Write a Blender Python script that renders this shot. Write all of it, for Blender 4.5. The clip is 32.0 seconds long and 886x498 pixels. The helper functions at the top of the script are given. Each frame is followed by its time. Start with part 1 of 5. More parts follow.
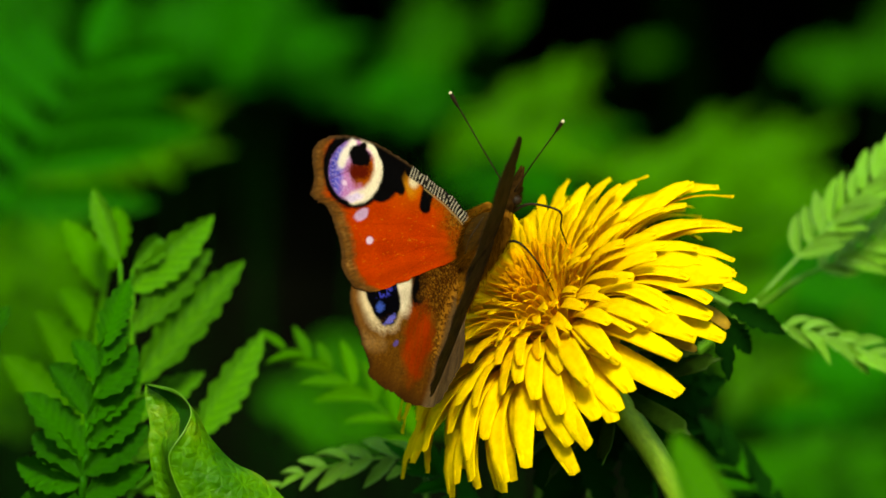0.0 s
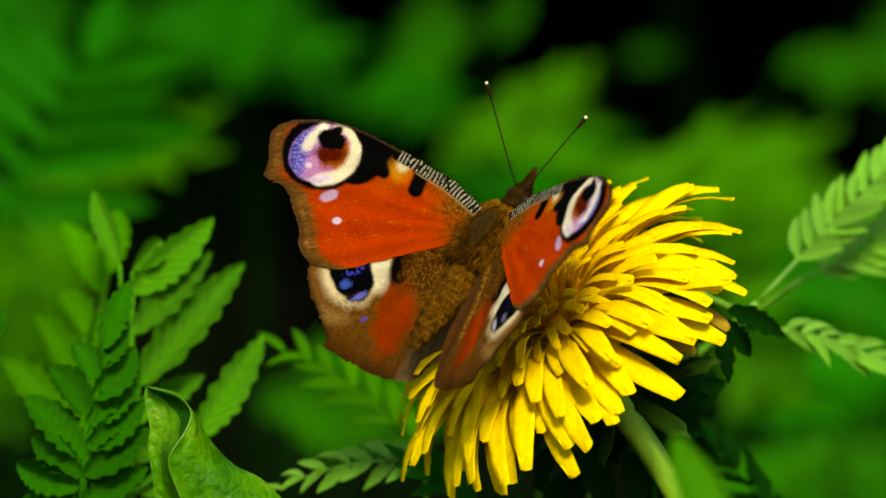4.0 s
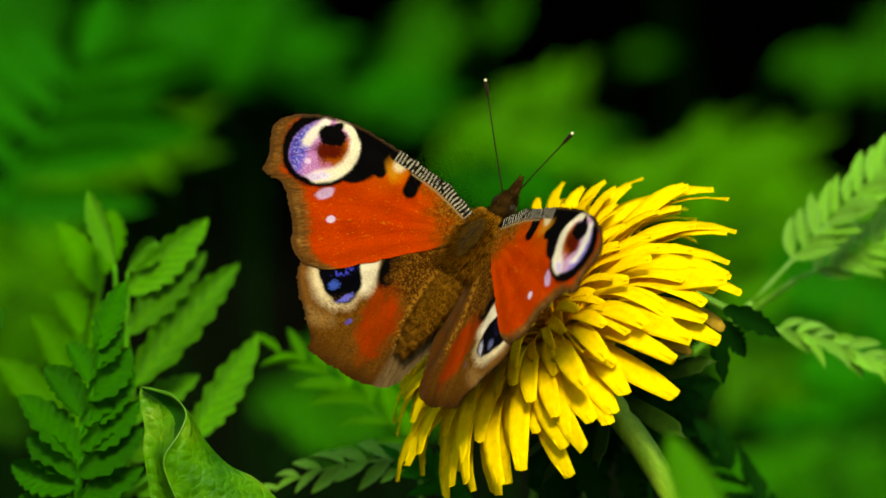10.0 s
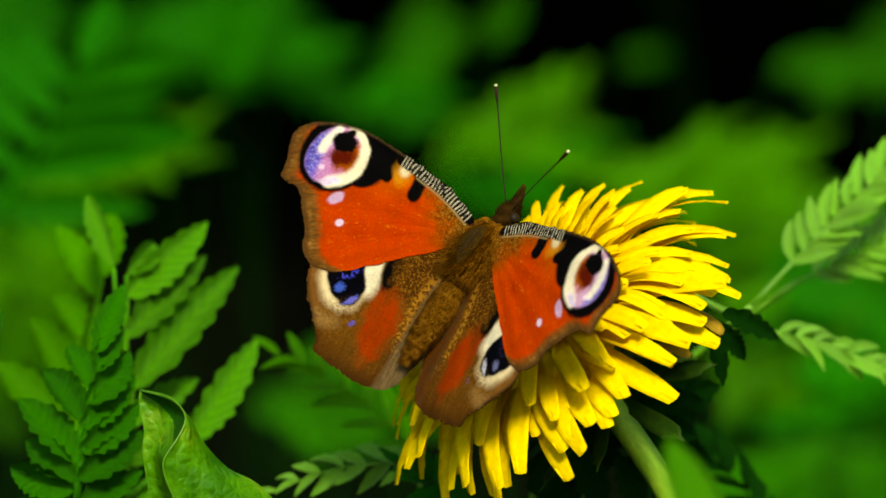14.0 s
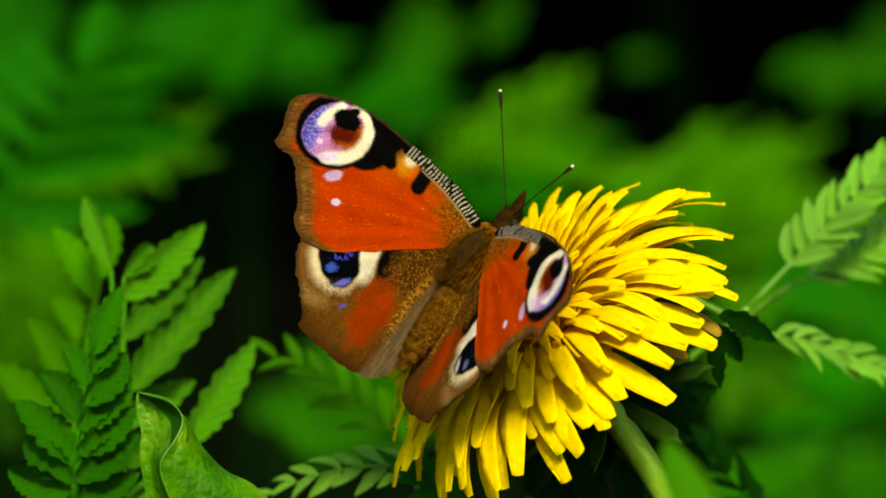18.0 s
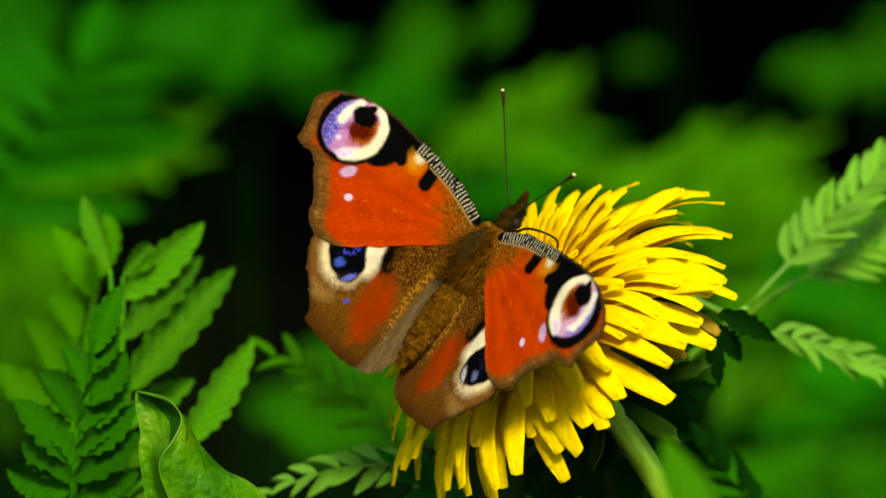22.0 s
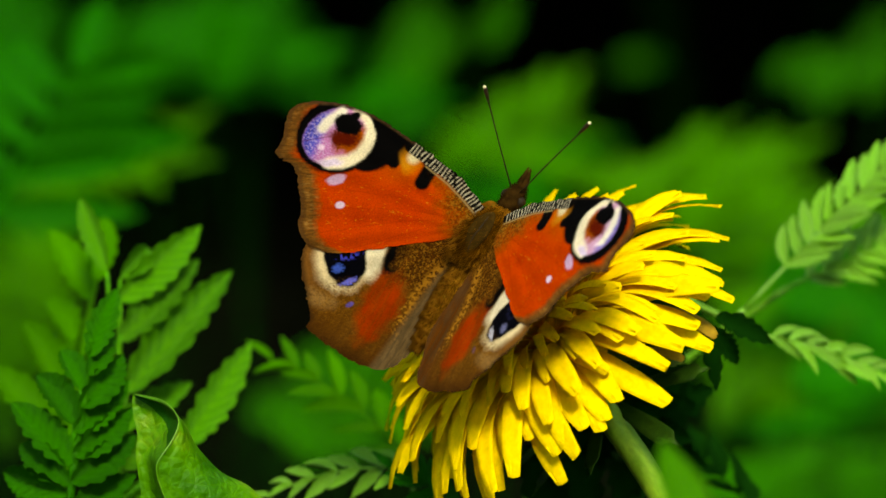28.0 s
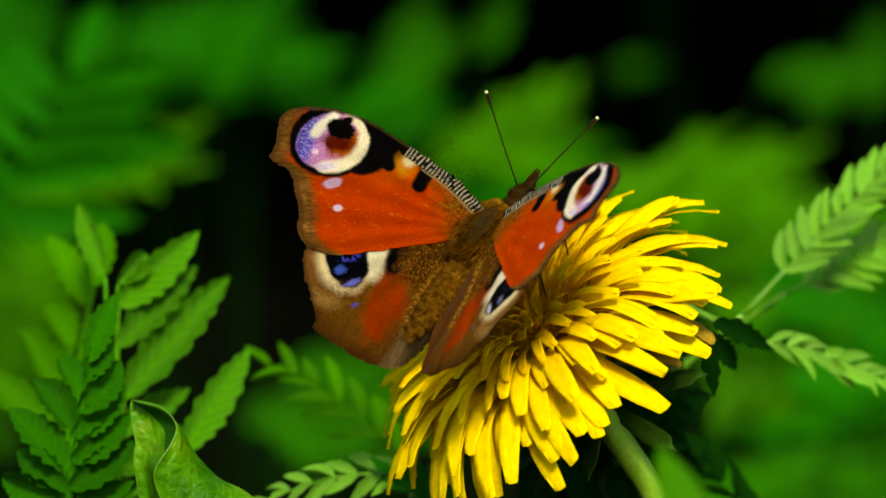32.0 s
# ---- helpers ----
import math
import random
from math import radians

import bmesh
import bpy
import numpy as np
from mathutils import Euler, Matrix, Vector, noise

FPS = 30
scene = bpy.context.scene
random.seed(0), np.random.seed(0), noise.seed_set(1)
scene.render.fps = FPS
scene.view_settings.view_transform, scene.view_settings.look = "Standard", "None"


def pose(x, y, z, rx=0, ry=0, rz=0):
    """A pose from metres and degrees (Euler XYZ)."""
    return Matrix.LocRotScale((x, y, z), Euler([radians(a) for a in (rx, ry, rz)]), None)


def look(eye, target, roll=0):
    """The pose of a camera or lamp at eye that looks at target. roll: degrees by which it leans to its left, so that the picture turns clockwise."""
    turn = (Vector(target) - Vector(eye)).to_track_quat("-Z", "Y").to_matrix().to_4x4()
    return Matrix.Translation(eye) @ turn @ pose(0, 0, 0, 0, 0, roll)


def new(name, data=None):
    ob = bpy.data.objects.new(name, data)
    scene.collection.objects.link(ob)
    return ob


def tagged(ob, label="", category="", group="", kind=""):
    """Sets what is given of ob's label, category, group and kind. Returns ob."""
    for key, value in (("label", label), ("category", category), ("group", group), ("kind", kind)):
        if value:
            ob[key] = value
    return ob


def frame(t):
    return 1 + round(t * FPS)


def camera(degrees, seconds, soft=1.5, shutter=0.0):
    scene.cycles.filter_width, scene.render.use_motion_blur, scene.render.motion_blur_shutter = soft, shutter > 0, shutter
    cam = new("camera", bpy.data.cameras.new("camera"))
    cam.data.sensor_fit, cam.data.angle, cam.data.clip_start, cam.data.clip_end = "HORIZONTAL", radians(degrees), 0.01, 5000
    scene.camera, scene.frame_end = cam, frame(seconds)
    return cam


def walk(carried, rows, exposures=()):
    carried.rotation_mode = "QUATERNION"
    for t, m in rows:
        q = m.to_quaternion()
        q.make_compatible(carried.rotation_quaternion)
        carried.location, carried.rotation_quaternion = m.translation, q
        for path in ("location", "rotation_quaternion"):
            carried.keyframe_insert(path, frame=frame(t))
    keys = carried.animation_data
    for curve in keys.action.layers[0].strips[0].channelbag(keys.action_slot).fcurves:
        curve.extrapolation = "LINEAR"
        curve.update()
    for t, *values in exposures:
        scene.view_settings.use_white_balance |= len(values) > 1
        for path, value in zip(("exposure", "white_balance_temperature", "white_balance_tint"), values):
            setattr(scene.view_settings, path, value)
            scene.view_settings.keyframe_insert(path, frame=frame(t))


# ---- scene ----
# Plan: metres. The flower and butterfly sit round FOCUS; VIEW is a frame there whose axes are
# right, up-slope and out towards the open side; lengths written in mm are scaled by MM.
MM = 0.001
DIST = 0.571
TILT = radians(12)
FOCUS = Vector((0.0, 0.0, 0.30))
RIGHT = Vector((1, 0, 0))
RISE = Vector((0, math.sin(TILT), math.cos(TILT)))
OUT = Vector((0, -math.cos(TILT), math.sin(TILT)))
VIEW = Matrix((
    (RIGHT.x, RISE.x, OUT.x, FOCUS.x),
    (RIGHT.y, RISE.y, OUT.y, FOCUS.y),
    (RIGHT.z, RISE.z, OUT.z, FOCUS.z),
    (0, 0, 0, 1)))
EYE = VIEW @ Vector((0, 0, DIST))


def at(u, v, w):
    """A place u mm to the right, v mm up-slope, w mm out from FOCUS."""
    return VIEW @ Vector((u * MM, v * MM, w * MM))


# ---- camera ----
cam = camera(12.0, 32.0, soft=1.6)
cam.data.dof.use_dof = True
cam.data.dof.focus_distance = DIST
cam.data.dof.aperture_fstop = 17.0


def aim(t, u, v):
    return (t, look(EYE, at(u, v, 0)))


walk(cam, [
    aim(0.0, -0.581, -0.704),
    aim(0.5, -0.352, -0.612),
    aim(1.0, -0.381, -0.612),
    aim(1.5, -0.467, -0.671),
    aim(2.0, -0.467, -0.669),
    aim(2.5, -0.524, -0.610),
    aim(3.0, -0.581, -0.553),
    aim(3.5, -0.581, -0.467),
    aim(5.5, -0.467, -0.230),
    aim(6.0, -0.174, -0.264),
    aim(6.5, -0.029, -0.323),
    aim(7.0, 0.029, -0.381),
    aim(7.5, 0.086, -0.438),
    aim(8.0, 0.115, -0.467),
    aim(8.5, 0.115, -0.467),
    aim(9.0, 0.115, -0.467),
    aim(9.5, 0.115, -0.438),
    aim(10.0, 0.115, -0.352),
    aim(10.5, 0.115, -0.264),
    aim(11.0, 0.086, -0.205),
    aim(11.5, 0.029, -0.147),
    aim(12.0, 0.029, -0.117),
    aim(12.5, 0.057, -0.086),
    aim(13.0, 0.059, -0.029),
    aim(13.5, 0.121, 0.031),
    aim(14.0, 0.208, 0.090),
    aim(14.5, 0.237, 0.115),
    aim(16.5, 0.352, 0.122),
    aim(17.0, 0.411, 0.208),
    aim(17.5, 0.530, 0.266),
    aim(18.0, 0.589, 0.352),
    aim(18.5, 0.560, 0.440),
    aim(19.0, 0.501, 0.501),
    aim(19.5, 0.440, 0.559),
    aim(20.0, 0.409, 0.555),
    aim(20.5, 0.438, 0.467),
    aim(21.0, 0.526, 0.352),
    aim(21.5, 0.645, 0.266),
    aim(22.0, 0.733, 0.237),
    aim(22.5, 0.849, 0.266),
    aim(23.0, 0.997, 0.352),
    aim(23.5, 1.085, 0.438),
    aim(24.0, 1.113, 0.524),
    aim(24.5, 1.113, 0.641),
    aim(25.0, 1.085, 0.702),
    aim(25.5, 0.941, 0.704),
    aim(27.5, 1.171, 0.589),
    aim(28.0, 1.113, 0.618),
    aim(28.5, 1.173, 0.704),
    aim(29.0, 1.291, 0.790),
    aim(29.5, 1.322, 0.878),
    aim(30.0, 1.264, 0.997),
    aim(30.5, 1.234, 1.085),
    aim(31.0, 1.201, 1.171),
    aim(31.5, 1.230, 1.287),
    aim(32.0, 1.408, 1.408),
], exposures=[(0.0, 0.6, 8800, -12), (32.0, 0.6, 8800, -12)])

# ---- light ----
SUN = (RIGHT * 0.06 + RISE * 0.54 + OUT * 0.84).normalized()
world = bpy.data.worlds.new("sky")
scene.world = world
world.use_nodes = True
nt = world.node_tree
sky = nt.nodes.new("ShaderNodeTexSky")
sky.sky_type = "NISHITA"
sky.sun_disc = False
sky.sun_elevation = math.asin(SUN.z)
sky.sun_rotation = math.atan2(SUN.x, SUN.y)
nt.nodes["Background"].inputs[1].default_value = 0.23
nt.links.new(sky.outputs[0], nt.nodes["Background"].inputs[0])
sun = new("sun", bpy.data.lights.new("sun", "SUN"))
sun.data.energy = 2.9
sun.data.angle = radians(10.0)
sun.data.color = (1.0, 0.95, 0.86)
sun.matrix_world = look(FOCUS + SUN * 3, FOCUS)


# ---- materials ----
def srgb(r, g, b):
    f = lambda c: c / 12.92 if c <= 0.04045 else ((c + 0.055) / 1.055) ** 2.4
    return (f(r / 255), f(g / 255), f(b / 255), 1)


def material(name, rough=0.6, spec=0.3):
    m = bpy.data.materials.new(name)
    m.use_nodes = True
    n = m.node_tree.nodes
    b = n["Principled BSDF"]
    b.inputs["Roughness"].default_value = rough
    b.inputs["Specular IOR Level"].default_value = spec
    return m, m.node_tree, b


def noise_ramp(tree, scale, stops, detail=4.0, coords="Object", stretch=None, rough=0.6):
    """A noise in object space through a colour ramp. Returns the ramp and the noise."""
    tc = tree.nodes.new("ShaderNodeTexCoord")
    src = tc.outputs[coords]
    if stretch:
        mp = tree.nodes.new("ShaderNodeMapping")
        mp.inputs["Scale"].default_value = stretch
        tree.links.new(src, mp.inputs[0])
        src = mp.outputs[0]
    nz = tree.nodes.new("ShaderNodeTexNoise")
    nz.inputs["Scale"].default_value = scale
    nz.inputs["Detail"].default_value = detail
    nz.inputs["Roughness"].default_value = rough
    tree.links.new(src, nz.inputs["Vector"])
    rp = tree.nodes.new("ShaderNodeValToRGB")
    e = rp.color_ramp.elements
    while len(e) < len(stops):
        e.new(0.5)
    for k, (p, c) in enumerate(stops):
        e[k].position, e[k].color = p, c
    tree.links.new(nz.outputs["Fac"], rp.inputs[0])
    return rp, nz


def add_bump(tree, b, height, strength, distance):
    bp = tree.nodes.new("ShaderNodeBump")
    bp.inputs["Strength"].default_value = strength
    bp.inputs["Distance"].default_value = distance
    tree.links.new(height, bp.inputs["Height"])
    tree.links.new(bp.outputs[0], b.inputs["Normal"])


def mixed(tree, kind, fac, a, b):
    mx = tree.nodes.new("ShaderNodeMix")
    mx.data_type, mx.blend_type = "RGBA", kind
    for sock, val in ((mx.inputs[0], fac), (mx.inputs[6], a), (mx.inputs[7], b)):
        if hasattr(val, "is_linked"):
            tree.links.new(val, sock)
        else:
            sock.default_value = val
    return mx.outputs[2]


def plain(name, stops, scale, rough=0.6, spec=0.3, bump=0.3, dist=0.0002, stretch=None, vary=0.0, sheen=0.0, trans=0.0, veins=0.0, tip=None, net=0.0):
    """A surface of noise-mixed colours with fine relief; vary: change from piece to piece; trans: light let through."""
    m, t, b = material(name, rough, spec)
    rp, nz = noise_ramp(t, scale, stops, stretch=stretch)
    col = rp.outputs[0]
    fine, fz = noise_ramp(t, scale * 6, [(0.25, (0.78, 0.78, 0.78, 1)), (0.75, (1.12, 1.12, 1.12, 1))], stretch=stretch)
    col = mixed(t, "MULTIPLY", 1.0, col, fine.outputs[0])
    if vary:
        oi = t.nodes.new("ShaderNodeObjectInfo")
        mr = t.nodes.new("ShaderNodeMapRange")
        mr.inputs[3].default_value, mr.inputs[4].default_value = 1 - vary, 1 + vary * 0.4
        t.links.new(oi.outputs["Random"], mr.inputs[0])
        cb = t.nodes.new("ShaderNodeCombineColor")
        for k in range(3):
            t.links.new(mr.outputs[0], cb.inputs[k])
        col = mixed(t, "MULTIPLY", 1.0, col, cb.outputs[0])
    height = fz.outputs["Fac"]
    if veins or tip:
        tc = t.nodes.new("ShaderNodeTexCoord")
        sx = t.nodes.new("ShaderNodeSeparateXYZ")
        t.links.new(tc.outputs["Generated"], sx.inputs[0])

        def calc(op, a, c):
            n = t.nodes.new("ShaderNodeMath")
            n.operation = op
            for sock, val in zip(n.inputs, (a, c)):
                if hasattr(val, "is_linked"):
                    t.links.new(val, sock)
                else:
                    sock.default_value = val
            return n.outputs[0]
    if veins:
        off = calc("ABSOLUTE", calc("SUBTRACT", sx.outputs[0], 0.5), 0.0)
        wave = calc("SINE", calc("MULTIPLY", calc("SUBTRACT", sx.outputs[1], calc("MULTIPLY", off, 0.45)), 2 * math.pi * 9), 0.0)
        rib = calc("LESS_THAN", off, 0.022)
        height = calc("ADD", calc("MULTIPLY", wave, 0.35), fz.outputs["Fac"])
        lv = t.nodes.new("ShaderNodeValToRGB")
        lv.color_ramp.elements[0].color = (1 - veins, 1 - 0.7 * veins, 1 - veins, 1)
        lv.color_ramp.elements[1].color = (1 + 1.6 * veins, 1 + veins, 1 + veins, 1)
        t.links.new(calc("ADD", calc("MULTIPLY", wave, 0.4), calc("ADD", 0.5, calc("MULTIPLY", rib, 0.5))), lv.inputs[0])
        col = mixed(t, "MULTIPLY", 1.0, col, lv.outputs[0])
    if net:
        oc = t.nodes.new("ShaderNodeTexCoord")
        vo = t.nodes.new("ShaderNodeTexVoronoi")
        vo.feature = "DISTANCE_TO_EDGE"
        vo.inputs["Scale"].default_value = net
        t.links.new(oc.outputs["Object"], vo.inputs["Vector"])
        nr = t.nodes.new("ShaderNodeValToRGB")
        nr.color_ramp.elements[0].position, nr.color_ramp.elements[0].color = 0.0, (1.22, 1.14, 1.1, 1)
        nr.color_ramp.elements[1].position, nr.color_ramp.elements[1].color = 0.12, (0.95, 0.97, 0.95, 1)
        t.links.new(vo.outputs["Distance"], nr.inputs[0])
        col = mixed(t, "MULTIPLY", 1.0, col, nr.outputs[0])
        mn = t.nodes.new("ShaderNodeMath")
        mn.operation = "MULTIPLY_ADD"
        mn.inputs[1].default_value = 1.2
        t.links.new(vo.outputs["Distance"], mn.inputs[0])
        t.links.new(fz.outputs["Fac"], mn.inputs[2])
        height = mn.outputs[0]
    if tip:
        gr = t.nodes.new("ShaderNodeValToRGB")
        gr.color_ramp.elements[0].position, gr.color_ramp.elements[0].color = 0.15, tip
        gr.color_ramp.elements[1].position, gr.color_ramp.elements[1].color = 0.6, (1, 1, 1, 1)
        t.links.new(sx.outputs[1], gr.inputs[0])
        col = mixed(t, "MULTIPLY", 1.0, col, gr.outputs[0])
    t.links.new(col, b.inputs["Base Color"])
    if bump:
        add_bump(t, b, height, bump, dist)
    if sheen:
        b.inputs["Sheen Weight"].default_value = sheen
    if trans:
        out = t.nodes["Material Output"]
        tl = t.nodes.new("ShaderNodeBsdfTranslucent")
        ms = t.nodes.new("ShaderNodeMixShader")
        ms.inputs[0].default_value = trans
        t.links.new(col, tl.inputs[0])
        t.links.new(b.outputs[0], ms.inputs[1])
        t.links.new(tl.outputs[0], ms.inputs[2])
        t.links.new(ms.outputs[0], out.inputs[0])
    return m


PETAL = plain("petal_yellow", [(0.3, (0.92, 0.60, 0.0, 1)), (0.7, (0.95, 0.68, 0.002, 1))], 160, 0.6, 0.08, 0.06, 0.0001,
              stretch=(1, 0.12, 1), vary=0.06, trans=0.2, tip=(1.0, 0.93, 0.8, 1))
FLORET = plain("floret_deep_yellow", [(0.3, (0.93, 0.55, 0.0, 1)), (0.7, (0.96, 0.63, 0.002, 1))], 300, 0.6, 0.1, 0.15, 0.0001,
               vary=0.08, trans=0.22)
CORE = plain("floret_orange", [(0.3, (0.93, 0.42, 0.0, 1)), (0.7, (0.96, 0.51, 0.002, 1))], 400, 0.6, 0.1, 0.2, 0.0001, vary=0.12, trans=0.22)
CALYX = plain("bract_green", [(0.3, (0.012, 0.04, 0.003, 1)), (0.7, (0.035, 0.085, 0.007, 1))], 200, 0.5, 0.1, vary=0.2)
BRACT = plain("bract_olive", [(0.3, (0.05, 0.10, 0.006, 1)), (0.7, (0.12, 0.18, 0.015, 1))], 200, 0.5, 0.15, vary=0.2)
STEM = plain("stem_green", [(0.3, (0.15, 0.34, 0.015, 1)), (0.7, (0.32, 0.52, 0.05, 1))], 120, 0.5, 0.2, stretch=(3, 3, 0.4))
LEAF = plain("leaf_green", [(0.3, (0.003, 0.095, 0.0012, 1)), (0.7, (0.018, 0.20, 0.002, 1))], 90, 0.5, 0.06, 0.35, 0.0005, vary=0.3, trans=0.3, veins=0.07)
LEAF_DEEP = plain("leaf_deep_green", [(0.3, (0.006, 0.085, 0.0008, 1)), (0.7, (0.03, 0.18, 0.002, 1))], 90, 0.5, 0.07, 0.5, 0.0005, vary=0.3, trans=0.12, veins=0.12)
LEAF_LIGHT = plain("leaf_light_green", [(0.3, (0.02, 0.15, 0.002, 1)), (0.7, (0.10, 0.31, 0.012, 1))], 90, 0.45, 0.1, 0.5, 0.0005, vary=0.35, trans=0.06, veins=0.2)
# Brighter copy of the leaf green, with sunlight put into the colour.
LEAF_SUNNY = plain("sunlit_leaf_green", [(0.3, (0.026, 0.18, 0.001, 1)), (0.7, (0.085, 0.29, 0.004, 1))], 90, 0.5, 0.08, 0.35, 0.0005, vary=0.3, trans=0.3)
# Darker inner leaf face, with the roll's shade put into its green.
LEAF_INNER_SHADE = plain("inner_leaf_shade_green", [(0.3, (0.004, 0.05, 0.002, 1)), (0.7, (0.012, 0.09, 0.003, 1))], 100, 0.45, 0.1, 0.4, 0.0004, trans=0.2)
FERN_PALE = plain("pale_fern_green", [(0.3, (0.10, 0.34, 0.014, 1)), (0.7, (0.23, 0.49, 0.045, 1))], 120, 0.34, 0.4, 0.5, 0.0003, vary=0.3, trans=0.2)
# Leaf green darkened: the shade among the plants is put into the colour.
LEAF_SHADE = plain("leaf_shade_green", [(0.3, (0.0015, 0.018, 0.0012, 1)), (0.7, (0.005, 0.042, 0.002, 1))], 90, 0.8, 0.02, 0.5, 0.0004, vary=0.3, trans=0.15)
LEAF_CURL = plain("curled_leaf_green", [(0.3, (0.018, 0.11, 0.002, 1)), (0.58, (0.07, 0.23, 0.006, 1)), (0.8, (0.18, 0.29, 0.016, 1))], 130, 0.42, 0.15, 0.6, 0.0005, trans=0.15, net=620)
WITHERED = plain("withered_floret", [(0.3, (0.22, 0.12, 0.01, 1)), (0.7, (0.45, 0.28, 0.02, 1))], 200, 0.6, 0.1, 0.4, 0.0002)
# Soil far darker than earth: shade between the plants is in its colour.
SOIL = plain("near_black_soil", [(0.3, (0.0015, 0.0018, 0.001, 1)), (0.7, (0.004, 0.0045, 0.0025, 1))], 14, 1.0, 0.0, 0.8, 0.01)
# Near-black thicket leaf, its deep shade painted into the base colour.
THICKET_SHADE = plain("thicket_leaf_painted_shade", [(0.3, (0.0006, 0.006, 0.0003, 1)), (0.7, (0.002, 0.015, 0.0005, 1))], 90, 0.9, 0.0, 0.3, 0.0004, trans=0.1)
FUR_BROWN = plain("brown_fur", [(0.3, (0.04, 0.014, 0.001, 1)), (0.7, (0.14, 0.052, 0.003, 1))], 900, 0.95, 0.0, 0.6, 0.0002)
ABDOMEN = plain("speckled_abdomen", [(0.40, (0.05, 0.018, 0.001, 1)), (0.58, (0.13, 0.055, 0.003, 1)), (0.66, (0.24, 0.13, 0.02, 1))], 2600, 0.9, 0.0, 0.6, 0.0002)
FUR_GOLD = plain("gold_brown_fur", [(0.3, (0.13, 0.046, 0.004, 1)), (0.7, (0.34, 0.14, 0.016, 1))], 900, 0.95, 0.0, 0.6, 0.0002)
HEAD_FUR = plain("dark_brown_fur", [(0.3, (0.010, 0.005, 0.0015, 1)), (0.7, (0.045, 0.021, 0.005, 1))], 900, 0.95, 0.0, 0.6, 0.0002)
CHITIN = plain("dark_chitin", [(0.3, (0.008, 0.005, 0.003, 1)), (0.7, (0.03, 0.018, 0.01, 1))], 600, 0.5, 0.12, 0.3, 0.0001)
CHITIN_TIP = plain("pale_antenna_tip", [(0.3, (0.6, 0.5, 0.3, 1)), (0.7, (0.8, 0.7, 0.5, 1))], 600, 0.5, 0.3)
THORAX_SHINE = plain("olive_thorax_plate", [(0.3, (0.014, 0.007, 0.001, 1)), (0.7, (0.05, 0.024, 0.003, 1))], 500, 0.8, 0.03, 0.4, 0.0001)
WING_UNDER = plain("dark_wing_underside", [(0.35, (0.005, 0.003, 0.002, 1)), (0.65, (0.03, 0.018, 0.008, 1))], 500, 0.8, 0.03, stretch=(0.3, 1, 1))


def wing_material():
    """Coloured scales: the wing's pattern is stored on its points; fine grain and gloss come from noise."""
    m, t, b = material("wing_scales", 0.8, 0.02)
    at_ = t.nodes.new("ShaderNodeAttribute")
    at_.attribute_name = "pattern"
    fine, fz = noise_ramp(t, 5200, [(0.3, (0.76, 0.76, 0.76, 1)), (0.7, (1.16, 1.16, 1.16, 1))], detail=2.0)
    big, bz = noise_ramp(t, 260, [(0.3, (0.86, 0.86, 0.86, 1)), (0.7, (1.08, 1.08, 1.08, 1))])
    col = mixed(t, "MULTIPLY", 1.0, at_.outputs["Color"], fine.outputs[0])
    col = mixed(t, "MULTIPLY", 1.0, col, big.outputs[0])
    t.links.new(col, b.inputs["Base Color"])
    add_bump(t, b, fz.outputs["Fac"], 0.25, 0.0001)
    return m


WING = wing_material()


# ---- mesh helpers ----
def part(name, bm, mat, parent=None, label="", smooth=True):
    me = bpy.data.meshes.new(name)
    bm.to_mesh(me)
    bm.free()
    me.materials.append(mat)
    if smooth:
        for p in me.polygons:
            p.use_smooth = True
    ob = new(name, me)
    if parent:
        ob.parent = parent
    if label:
        ob["label"] = label
    return ob


def mesh_part(name, verts, faces, mats, parent=None, label="", smooth=True, index=None):
    me = bpy.data.meshes.new(name)
    me.from_pydata([tuple(v) for v in verts], [], faces)
    for m in mats:
        me.materials.append(m)
    if index is not None:
        me.polygons.foreach_set("material_index", index)
    if smooth:
        me.polygons.foreach_set("use_smooth", [True] * len(me.polygons))
    ob = new(name, me)
    if parent:
        ob.parent = parent
    if label:
        ob["label"] = label
    return ob


def shared(name, mesh, parent, m, label=""):
    ob = new(name, mesh)
    ob.parent = parent
    ob.matrix_basis = m
    if label:
        ob["label"] = label
    return ob


def spline(pts, n):
    """A smooth open curve through pts (Catmull-Rom), n points a span."""
    P = [Vector(p) for p in pts]
    P = [2 * P[0] - P[1]] + P + [2 * P[-1] - P[-2]]
    out = []
    for i in range(1, len(P) - 2):
        a, b, c, d = P[i - 1:i + 3]
        for k in range(n):
            t = k / n
            out.append(0.5 * (2 * b + (c - a) * t + (2 * a - 5 * b + 4 * c - d) * t * t + (3 * b - a - 3 * c + d) * t ** 3))
    out.append(P[-2])
    return out


